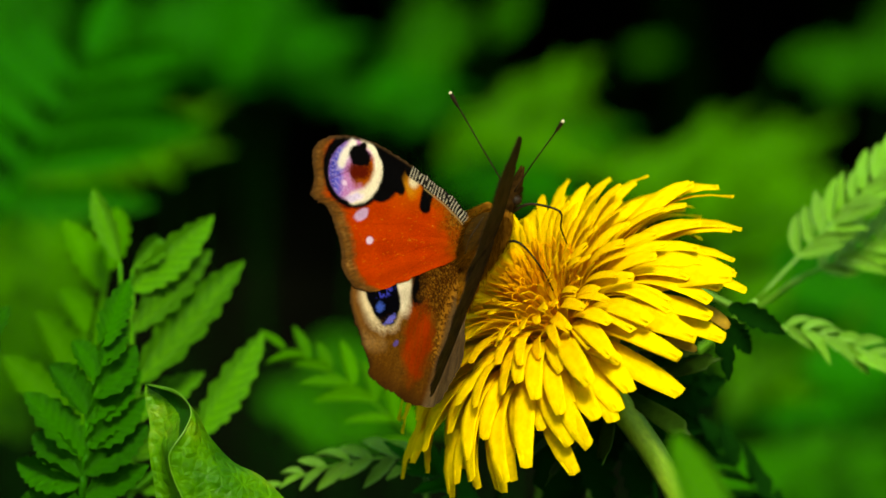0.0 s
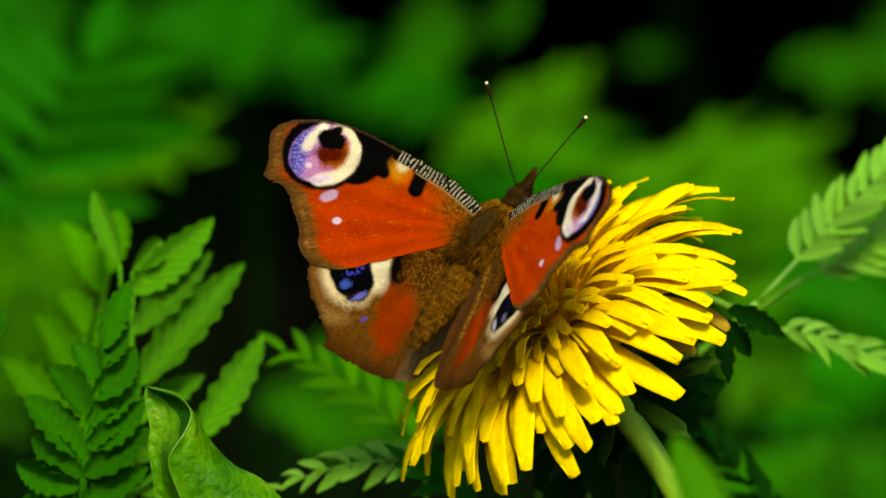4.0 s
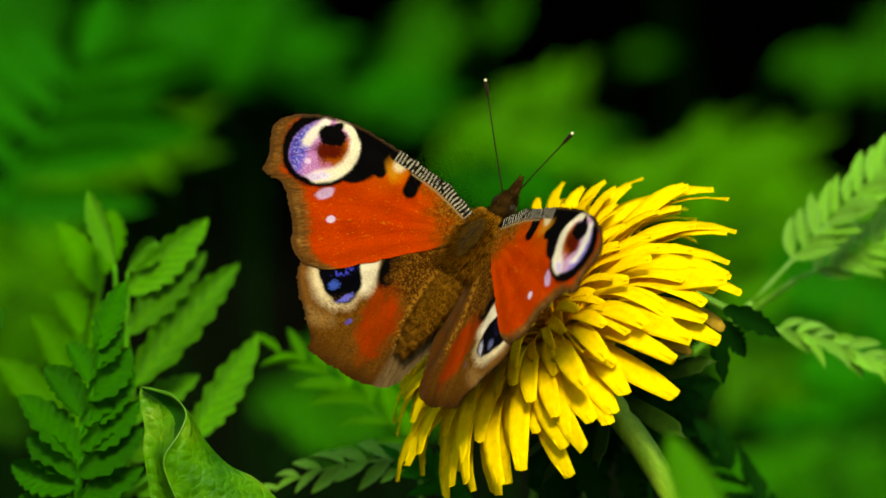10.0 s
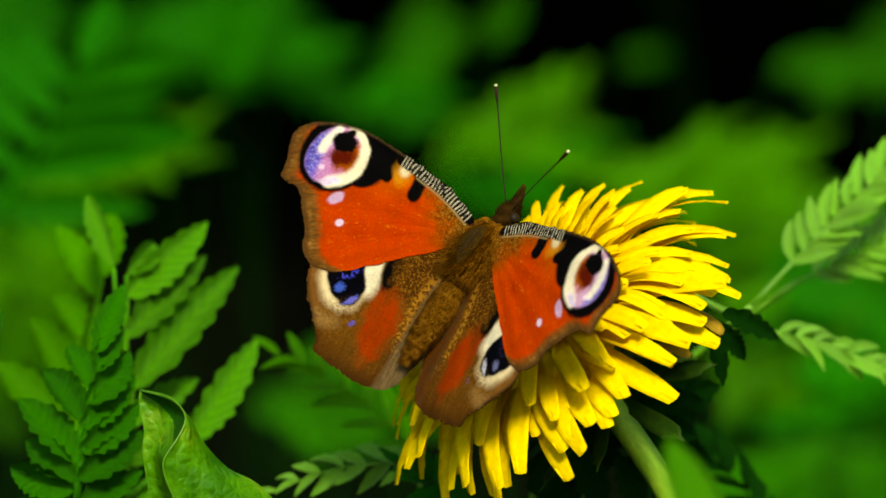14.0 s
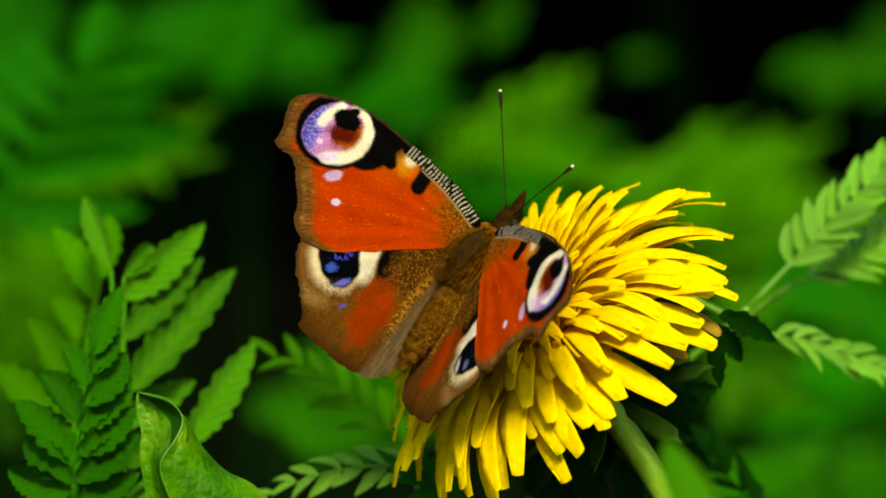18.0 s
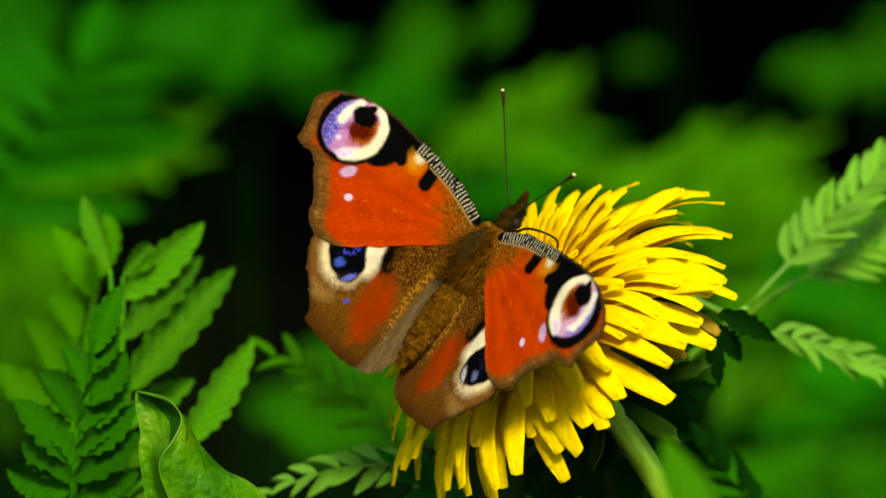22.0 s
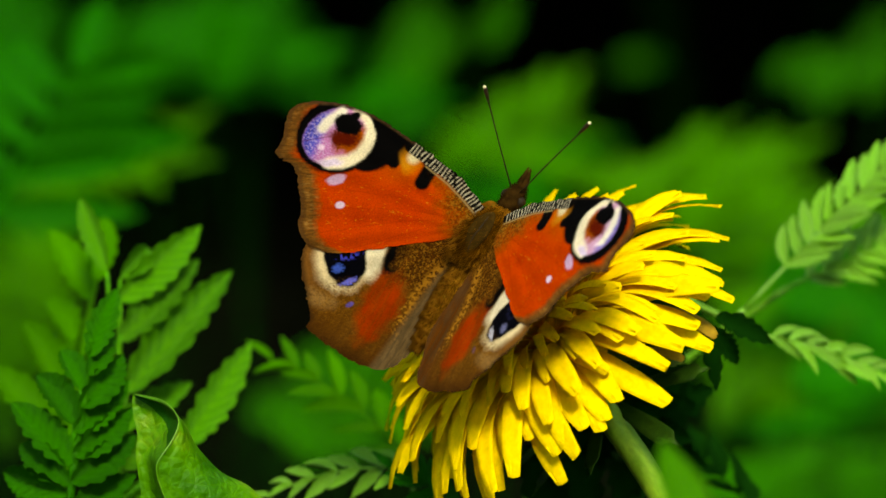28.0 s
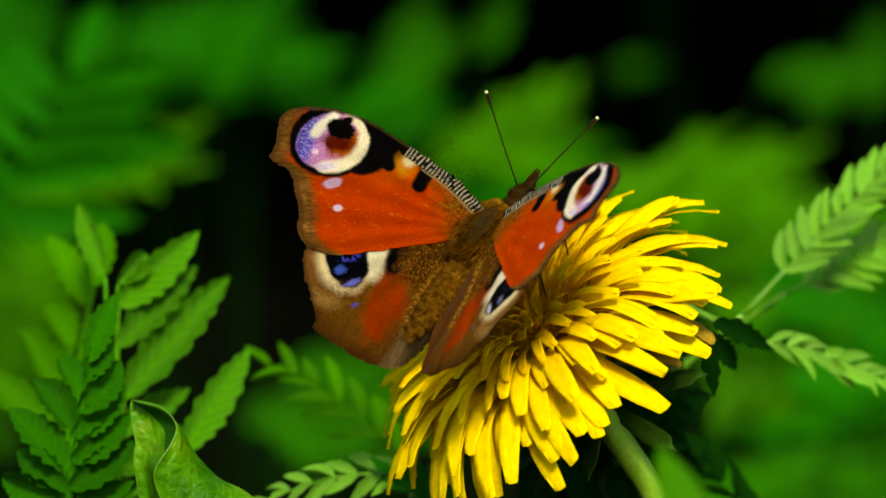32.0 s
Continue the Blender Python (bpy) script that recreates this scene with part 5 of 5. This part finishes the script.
    left = [
        wing(0.0, -2.18, -0.57, 0.63, 52.09, 56.59, 76.80),
        wing(0.1, -2.73, -0.50, 0.93, 33.96, 4.54, 38.25),
        wing(0.2, -3.46, -0.90, 1.49, 35.54, 6.79, 38.22),
        wing(0.3, -4.39, -0.42, 2.33, 32.12, 2.44, 37.94),
        wing(0.4, -2.95, 0.12, 1.21, 40.74, 13.20, 39.12),
        wing(0.5, -3.26, 0.34, 1.45, 40.22, 12.11, 39.44),
        wing(1.0, -2.93, 0.28, 1.22, 39.01, 13.84, 41.35),
        wing(1.5, -2.81, 0.21, 1.14, 42.39, 14.44, 45.01),
        wing(2.0, -2.61, 0.35, 1.04, 45.09, 17.36, 44.44),
        wing(2.5, -2.67, 0.38, 1.08, 43.70, 16.76, 46.30),
        wing(3.0, -2.65, 0.35, 1.06, 43.40, 16.83, 46.24),
        wing(3.5, -2.66, 0.46, 1.09, 40.20, 15.65, 43.18),
        wing(5.5, -2.81, 0.94, 1.25, 38.70, 20.62, 44.38),
        wing(6.0, -2.83, 1.05, 1.28, 36.03, 19.85, 43.76),
        wing(6.5, -2.74, 1.16, 1.25, 36.77, 21.12, 42.70),
        wing(7.0, -2.79, 1.33, 1.30, 33.94, 23.58, 42.47),
        wing(7.5, -2.85, 1.32, 1.34, 35.52, 23.34, 44.96),
        wing(8.0, -2.61, 1.21, 1.21, 38.26, 25.63, 47.02),
        wing(8.5, -2.51, 1.14, 1.16, 36.58, 24.11, 47.01),
        wing(9.0, -2.56, 1.32, 1.21, 35.65, 25.11, 47.92),
        wing(9.5, -2.62, 1.28, 1.23, 35.75, 26.56, 47.83),
        wing(10.0, -2.63, 1.27, 1.24, 31.69, 28.07, 46.25),
        wing(10.5, -2.85, 1.57, 1.37, 31.44, 28.11, 47.20),
        wing(11.0, -2.65, 1.65, 1.29, 31.15, 25.43, 44.29),
        wing(11.5, -2.67, 1.60, 1.29, 34.51, 26.51, 45.64),
        wing(12.0, -2.69, 1.68, 1.31, 31.84, 28.92, 45.20),
        wing(12.5, -2.80, 1.78, 1.36, 32.31, 29.47, 45.23),
        wing(13.0, -2.80, 1.98, 1.39, 21.10, 22.90, 37.26),
        wing(13.5, -2.98, 1.99, 1.50, 33.31, 31.54, 44.13),
        wing(14.0, -3.21, 1.74, 1.65, 15.62, 3.91, 32.52),
        wing(14.5, -3.23, 1.89, 1.70, 17.77, 6.11, 32.51),
        wing(16.5, -2.93, 2.47, 1.55, 22.78, 15.13, 28.71),
        wing(17.0, -2.78, 2.43, 1.42, 32.10, 22.41, 30.94),
        wing(17.5, -2.87, 2.42, 1.49, 30.98, 21.92, 32.07),
        wing(18.0, -2.92, 2.52, 1.54, 30.19, 20.78, 31.64),
        wing(18.5, -3.01, 2.50, 1.61, 24.01, 15.34, 28.68),
        wing(19.0, -3.21, 2.47, 1.77, 20.89, 7.23, 26.20),
        wing(19.5, -3.11, 2.49, 1.70, 19.04, 7.44, 26.00),
        wing(20.0, -3.09, 2.47, 1.68, 19.78, 7.95, 25.68),
        wing(20.5, -3.05, 2.54, 1.66, 19.36, 8.44, 24.63),
        wing(21.0, -3.06, 2.65, 1.68, 21.09, 8.70, 23.65),
        wing(21.5, -3.05, 2.65, 1.67, 21.50, 8.56, 24.06),
        wing(22.0, -3.11, 2.56, 1.71, 20.57, 8.77, 24.76),
        wing(22.5, -3.07, 2.87, 1.72, 26.48, 16.32, 27.16),
        wing(23.0, -3.02, 2.61, 1.64, 33.11, 21.00, 30.02),
        wing(23.5, -2.99, 2.77, 1.64, 28.14, 20.17, 29.42),
        wing(24.0, -3.10, 2.74, 1.74, 21.53, 8.13, 24.12),
        wing(24.5, -3.09, 2.65, 1.71, 20.59, 7.68, 23.58),
        wing(25.0, -3.02, 2.13, 1.56, 20.86, 7.36, 27.80),
        wing(25.5, -3.08, 1.93, 1.55, 27.69, 19.65, 35.77),
        wing(27.5, -2.64, 1.43, 1.25, 39.41, 28.61, 41.80),
        wing(28.0, -2.58, 1.40, 1.22, 38.95, 27.68, 39.33),
        wing(28.5, -2.57, 1.29, 1.18, 30.73, 20.41, 31.90),
        wing(29.0, -2.67, 1.31, 1.23, 34.84, 23.16, 33.64),
        wing(29.5, -2.53, 1.25, 1.17, 37.87, 24.05, 38.79),
        wing(30.0, -2.61, 0.94, 1.17, 43.10, 23.94, 41.50),
        wing(30.5, -2.64, 0.66, 1.12, 42.85, 19.33, 38.53),
        wing(31.0, -2.72, 0.43, 1.11, 42.67, 17.99, 35.24),
        wing(31.5, -2.75, 0.49, 1.13, 44.68, 18.34, 38.34),
        wing(32.0, -2.53, 0.47, 1.01, 45.52, 19.29, 41.75),
    ]
    right = [
        wing(0.0, 2.46, 0.97, 1.71, 34.23, -57.43, -30.25),
        wing(0.1, 3.02, 0.04, 1.21, 16.60, -30.16, -18.12),
        wing(0.2, 4.56, 1.03, -0.00, 14.45, -24.73, -17.31),
        wing(0.3, 3.78, 0.70, 0.68, 13.34, -21.41, -16.87),
        wing(0.4, 4.57, 0.83, 0.17, 15.73, -28.35, -17.88),
        wing(0.5, 2.92, 1.40, 1.48, 16.11, -28.42, -17.62),
        wing(1.0, 2.94, 2.17, 1.57, 17.81, -28.78, -20.19),
        wing(1.5, 2.80, 2.50, 1.70, 19.45, -30.85, -19.62),
        wing(2.0, 2.75, 2.44, 1.73, 22.02, -38.79, -19.66),
        wing(2.5, 2.67, 2.77, 1.83, 23.94, -36.66, -20.06),
        wing(3.0, 2.75, 2.79, 1.78, 23.69, -35.76, -20.48),
        wing(3.5, 2.63, 2.66, 1.83, 21.35, -36.33, -20.66),
        wing(5.5, 2.69, 2.78, 1.79, 21.95, -31.13, -23.57),
        wing(6.0, 2.74, 2.22, 1.68, 21.56, -31.58, -23.29),
        wing(6.5, 2.67, 2.68, 1.77, 23.43, -33.00, -25.96),
        wing(7.0, 2.67, 2.50, 1.74, 24.35, -33.78, -28.00),
        wing(7.5, 2.68, 2.69, 1.75, 26.13, -32.75, -27.89),
        wing(8.0, 2.76, 2.77, 1.71, 25.80, -35.05, -28.18),
        wing(8.5, 2.75, 2.95, 1.74, 27.50, -35.08, -28.53),
        wing(9.0, 2.65, 3.17, 1.81, 28.18, -34.38, -28.87),
        wing(9.5, 2.72, 2.96, 1.75, 28.62, -34.83, -29.97),
        wing(10.0, 2.79, 2.91, 1.71, 28.37, -33.29, -30.86),
        wing(10.5, 2.75, 2.73, 1.71, 29.41, -31.14, -30.60),
        wing(11.0, 2.78, 2.71, 1.70, 29.17, -31.79, -31.71),
        wing(11.5, 2.64, 2.77, 1.77, 28.86, -32.32, -31.35),
        wing(12.0, 2.83, 2.97, 1.71, 29.29, -30.67, -32.98),
        wing(12.5, 2.67, 2.83, 1.79, 28.98, -29.04, -33.27),
        wing(13.0, 2.62, 2.81, 1.85, 28.69, -28.72, -35.27),
        wing(13.5, 2.67, 2.93, 1.87, 27.20, -24.20, -33.46),
        wing(14.0, 3.19, 2.88, 1.51, 19.06, -11.76, -29.71),
        wing(14.5, 3.33, 2.87, 1.40, 18.80, -10.27, -30.83),
        wing(16.5, 2.82, 2.72, 1.78, 19.99, -12.87, -35.98),
        wing(17.0, 2.29, 3.16, 2.22, 29.32, -19.20, -41.11),
        wing(17.5, 2.29, 2.75, 2.15, 28.17, -20.39, -38.95),
        wing(18.0, 2.28, 2.92, 2.18, 27.91, -18.47, -39.13),
        wing(18.5, 2.57, 2.67, 1.95, 23.61, -13.02, -37.41),
        wing(19.0, 2.92, 2.56, 1.68, 18.67, -4.80, -35.22),
        wing(19.5, 2.93, 2.73, 1.70, 19.02, -6.62, -36.46),
        wing(20.0, 3.01, 2.68, 1.63, 18.09, -6.63, -36.10),
        wing(20.5, 2.93, 2.54, 1.68, 17.28, -6.47, -36.57),
        wing(21.0, 2.93, 2.60, 1.69, 18.15, -6.23, -37.61),
        wing(21.5, 2.93, 2.44, 1.66, 18.69, -6.11, -37.02),
        wing(22.0, 2.93, 2.52, 1.67, 17.95, -6.90, -36.80),
        wing(22.5, 2.41, 2.74, 2.13, 25.99, -13.17, -40.68),
        wing(23.0, 2.19, 2.64, 2.29, 29.03, -16.60, -40.94),
        wing(23.5, 2.32, 2.83, 2.22, 27.63, -15.52, -41.40),
        wing(24.0, 2.75, 2.65, 1.85, 21.14, -6.58, -38.37),
        wing(24.5, 2.93, 2.70, 1.71, 19.58, -6.64, -37.83),
        wing(25.0, 2.68, 2.74, 1.87, 19.82, -9.86, -32.09),
        wing(25.5, 1.81, 2.76, 2.34, 28.30, -27.73, -30.50),
        wing(27.5, 2.35, 2.45, 1.88, 15.05, -29.40, -22.84),
        wing(28.0, 2.26, 2.21, 1.88, 13.88, -33.00, -23.06),
        wing(28.5, 1.84, 1.70, 2.09, 15.66, -39.25, -21.03),
        wing(29.0, 1.78, 1.40, 2.09, 12.88, -36.76, -20.89),
        wing(29.5, 2.17, 1.99, 1.91, 17.44, -33.82, -23.36),
        wing(30.0, 2.27, 2.15, 1.87, 13.05, -31.86, -19.66),
        wing(30.5, 1.97, 1.92, 2.06, 12.11, -35.97, -15.14),
        wing(31.0, 1.87, 2.11, 2.25, 13.41, -40.31, -13.40),
        wing(31.5, 1.82, 2.27, 2.32, 14.20, -38.66, -13.23),
        wing(32.0, 1.90, 2.22, 2.20, 13.51, -38.91, -13.13),
    ]
    for kind in ('fore', 'hind'):
        walk(fly[kind, -1], left)
        walk(fly[kind, 1], right)
    walk(fly['ant', -1], [
        wing(0.0, -0.6, 7.4, 0.2, 54.7, -0.0, 46.3),
        wing(0.5, -0.6, 7.4, 0.2, 51.1, -0.0, 38.5),
        wing(1.0, -0.6, 7.4, 0.2, 50.4, -0.0, 39.0),
        wing(1.5, -0.6, 7.4, 0.2, 51.3, -0.0, 40.8),
        wing(2.0, -0.6, 7.4, 0.2, 57.4, 0.0, 36.1),
        wing(2.5, -0.6, 7.4, 0.2, 55.6, -0.0, 42.7),
        wing(3.0, -0.6, 7.4, 0.2, 55.5, -0.0, 38.7),
        wing(3.5, -0.6, 7.4, 0.2, 55.0, 0.0, 35.2),
        wing(5.5, -0.6, 7.4, 0.2, 42.7, -0.0, 37.2),
        wing(6.0, -0.6, 7.4, 0.2, 39.6, 0.0, 35.1),
        wing(6.5, -0.6, 7.4, 0.2, 44.0, -0.0, 30.5),
        wing(7.0, -0.6, 7.4, 0.2, 40.1, -0.0, 32.3),
        wing(7.5, -0.6, 7.4, 0.2, 34.9, -0.0, 37.7),
        wing(8.0, -0.6, 7.4, 0.2, 41.6, -0.0, 33.6),
        wing(8.5, -0.6, 7.4, 0.2, 42.8, 0.0, 36.0),
        wing(9.0, -0.6, 7.4, 0.2, 38.8, -0.0, 37.2),
        wing(9.5, -0.6, 7.4, 0.2, 42.0, 0.0, 34.4),
        wing(10.0, -0.6, 7.4, 0.2, 36.3, -0.0, 36.5),
        wing(10.5, -0.6, 7.4, 0.2, 29.1, -0.0, 36.8),
        wing(11.0, -0.6, 7.4, 0.2, 35.7, -0.0, 33.0),
        wing(11.5, -0.6, 7.4, 0.2, 39.1, -0.0, 31.0),
        wing(12.0, -0.6, 7.4, 0.2, 34.2, 0.0, 33.0),
        wing(12.5, -0.6, 7.4, 0.2, 26.0, 0.0, 39.2),
        wing(13.0, -0.6, 7.4, 0.2, 33.6, -0.0, 30.3),
        wing(13.5, -0.6, 7.4, 0.2, 28.4, -0.0, 33.4),
        wing(14.0, -0.6, 7.4, 0.2, 29.8, -0.0, 31.1),
        wing(14.5, -0.6, 7.4, 0.2, 30.3, -0.0, 29.6),
        wing(16.5, -0.6, 7.4, 0.2, 29.7, -0.0, 29.8),
        wing(17.0, -0.6, 7.4, 0.2, 29.4, -0.0, 31.6),
        wing(17.5, -0.6, 7.4, 0.2, 28.4, -0.0, 30.4),
        wing(18.0, -0.6, 7.4, 0.2, 28.7, -0.0, 30.7),
        wing(18.5, -0.6, 7.4, 0.2, 29.3, 0.0, 30.7),
        wing(19.0, -0.6, 7.4, 0.2, 29.7, -0.0, 29.7),
        wing(19.5, -0.6, 7.4, 0.2, 30.4, -0.0, 29.7),
        wing(20.0, -0.6, 7.4, 0.2, 30.0, -0.0, 28.1),
        wing(20.5, -0.6, 7.4, 0.2, 30.1, 0.0, 28.3),
        wing(21.0, -0.6, 7.4, 0.2, 31.0, -0.0, 30.3),
        wing(21.5, -0.6, 7.4, 0.2, 31.3, -0.0, 31.3),
        wing(22.0, -0.6, 7.4, 0.2, 30.9, 0.0, 30.4),
        wing(22.5, -0.6, 7.4, 0.2, 30.0, -0.0, 29.0),
        wing(23.0, -0.6, 7.4, 0.2, 30.2, -0.0, 29.6),
        wing(23.5, -0.6, 7.4, 0.2, 29.3, 0.0, 27.0),
        wing(23.6, -0.6, 7.4, 0.2, 29.7, -0.0, 27.5),
        wing(23.8, -0.6, 7.4, 0.2, 37.3, -0.0, 4.4),
        wing(24.0, -0.6, 7.4, 0.2, 32.7, -0.0, -31.9),
        wing(24.2, -0.6, 7.4, 0.2, 27.1, -0.0, -53.2),
        wing(24.4, -0.6, 7.4, 0.2, 24.0, -0.0, -64.3),
        wing(24.6, -0.6, 7.4, 0.2, 27.8, -0.0, -62.8),
        wing(24.8, -0.6, 7.4, 0.2, 36.1, 0.0, -10.0),
        wing(25.0, -0.6, 7.4, 0.2, 34.9, -0.0, 46.2),
        wing(25.5, -0.6, 7.4, 0.2, 31.3, -0.0, 51.5),
        wing(27.5, -0.6, 7.4, 0.2, 51.6, -0.0, 38.6),
        wing(28.0, -0.6, 7.4, 0.2, 52.9, 0.0, 34.6),
        wing(28.5, -0.6, 7.4, 0.2, 53.7, 0.0, 34.1),
        wing(29.0, -0.6, 7.4, 0.2, 54.2, -0.0, 31.1),
        wing(29.5, -0.6, 7.4, 0.2, 49.1, -0.0, 37.5),
        wing(30.0, -0.6, 7.4, 0.2, 52.0, -0.0, 38.7),
        wing(30.5, -0.6, 7.4, 0.2, 57.5, 0.0, 35.7),
        wing(31.0, -0.6, 7.4, 0.2, 63.6, -0.0, 34.0),
        wing(31.5, -0.6, 7.4, 0.2, 62.8, -0.0, 38.5),
        wing(32.0, -0.6, 7.4, 0.2, 62.7, -0.0, 38.8),
    ])
    walk(fly['ant', 1], [
        wing(0.0, 0.6, 7.4, 0.2, 40.5, -0.0, -39.3),
        wing(0.5, 0.6, 7.4, 0.2, 37.0, -0.0, -37.6),
        wing(1.0, 0.6, 7.4, 0.2, 37.3, -0.0, -33.3),
        wing(1.5, 0.6, 7.4, 0.2, 38.3, 0.0, -29.3),
        wing(2.0, 0.6, 7.4, 0.2, 37.6, -0.0, -28.6),
        wing(2.5, 0.6, 7.4, 0.2, 38.0, -0.0, -26.5),
        wing(3.0, 0.6, 7.4, 0.2, 37.4, -0.0, -26.6),
        wing(3.5, 0.6, 7.4, 0.2, 36.3, -0.0, -29.9),
        wing(5.5, 0.6, 7.4, 0.2, 37.0, -0.0, -30.4),
        wing(6.0, 0.6, 7.4, 0.2, 39.4, -0.0, -33.2),
        wing(6.5, 0.6, 7.4, 0.2, 37.8, -0.0, -34.0),
        wing(7.0, 0.6, 7.4, 0.2, 39.8, -0.0, -34.1),
        wing(7.5, 0.6, 7.4, 0.2, 40.3, -0.0, -32.3),
        wing(8.0, 0.6, 7.4, 0.2, 39.2, -0.0, -31.0),
        wing(8.5, 0.6, 7.4, 0.2, 39.8, 0.0, -29.5),
        wing(9.0, 0.6, 7.4, 0.2, 38.8, 0.0, -28.1),
        wing(9.5, 0.6, 7.4, 0.2, 39.3, -0.0, -28.5),
        wing(10.0, 0.6, 7.4, 0.2, 41.6, -0.0, -31.4),
        wing(10.5, 0.6, 7.4, 0.2, 42.3, -0.0, -32.7),
        wing(11.0, 0.6, 7.4, 0.2, 40.2, -0.0, -32.1),
        wing(11.5, 0.6, 7.4, 0.2, 41.0, 0.0, -32.4),
        wing(12.0, 0.6, 7.4, 0.2, 41.8, -0.0, -34.5),
        wing(12.5, 0.6, 7.4, 0.2, 45.7, 0.0, -38.1),
        wing(13.0, 0.6, 7.4, 0.2, 39.5, 0.0, -42.3),
        wing(13.5, 0.6, 7.4, 0.2, 41.8, -0.0, -45.7),
        wing(14.0, 0.6, 7.4, 0.2, 38.3, -0.0, -47.2),
        wing(14.5, 0.6, 7.4, 0.2, 36.2, 0.0, -48.8),
        wing(16.5, 0.6, 7.4, 0.2, 37.9, -0.0, -52.7),
        wing(17.0, 0.6, 7.4, 0.2, 40.4, -0.0, -53.4),
        wing(17.5, 0.6, 7.4, 0.2, 37.9, -0.0, -51.8),
        wing(18.0, 0.6, 7.4, 0.2, 37.7, -0.0, -51.3),
        wing(18.5, 0.6, 7.4, 0.2, 39.6, -0.0, -57.7),
        wing(19.0, 0.6, 7.4, 0.2, 36.3, -0.0, -58.5),
        wing(19.5, 0.6, 7.4, 0.2, 36.7, -0.0, -57.8),
        wing(20.0, 0.6, 7.4, 0.2, 35.7, -0.0, -56.9),
        wing(20.5, 0.6, 7.4, 0.2, 36.3, -0.0, -57.3),
        wing(21.0, 0.6, 7.4, 0.2, 38.6, 0.0, -58.0),
        wing(21.5, 0.6, 7.4, 0.2, 39.2, -0.0, -57.5),
        wing(22.0, 0.6, 7.4, 0.2, 35.5, -0.0, -57.8),
        wing(22.5, 0.6, 7.4, 0.2, 39.2, -0.0, -63.3),
        wing(23.0, 0.6, 7.4, 0.2, 39.5, -0.0, -62.7),
        wing(23.5, 0.6, 7.4, 0.2, 38.6, -0.0, -63.9),
        wing(23.6, 0.6, 7.4, 0.2, 29.2, -0.0, -62.4),
        wing(23.8, 0.6, 7.4, 0.2, 1.4, -0.0, -63.1),
        wing(24.0, 0.6, 7.4, 0.2, -11.5, -0.0, -68.4),
        wing(24.2, 0.6, 7.4, 0.2, -9.1, 0.0, -74.0),
        wing(24.4, 0.6, 7.4, 0.2, -11.0, -0.0, -70.6),
        wing(24.6, 0.6, 7.4, 0.2, 4.6, -0.0, -59.7),
        wing(24.8, 0.6, 7.4, 0.2, 23.7, 0.0, -59.3),
        wing(25.0, 0.6, 7.4, 0.2, 27.8, 0.0, -35.4),
        wing(25.5, 0.6, 7.4, 0.2, 35.3, 0.0, -34.1),
        wing(27.5, 0.6, 7.4, 0.2, 35.0, -0.0, -29.2),
        wing(28.0, 0.6, 7.4, 0.2, 34.0, -0.0, -31.7),
        wing(28.5, 0.6, 7.4, 0.2, 33.1, -0.0, -31.4),
        wing(29.0, 0.6, 7.4, 0.2, 30.7, 0.0, -33.5),
        wing(29.5, 0.6, 7.4, 0.2, 35.7, -0.0, -32.0),
        wing(30.0, 0.6, 7.4, 0.2, 33.3, -0.0, -31.4),
        wing(30.5, 0.6, 7.4, 0.2, 31.0, 0.0, -30.7),
        wing(31.0, 0.6, 7.4, 0.2, 30.0, -0.0, -30.6),
        wing(31.5, 0.6, 7.4, 0.2, 30.7, -0.0, -29.2),
        wing(32.0, 0.6, 7.4, 0.2, 31.5, -0.0, -27.0),
    ])


motions()
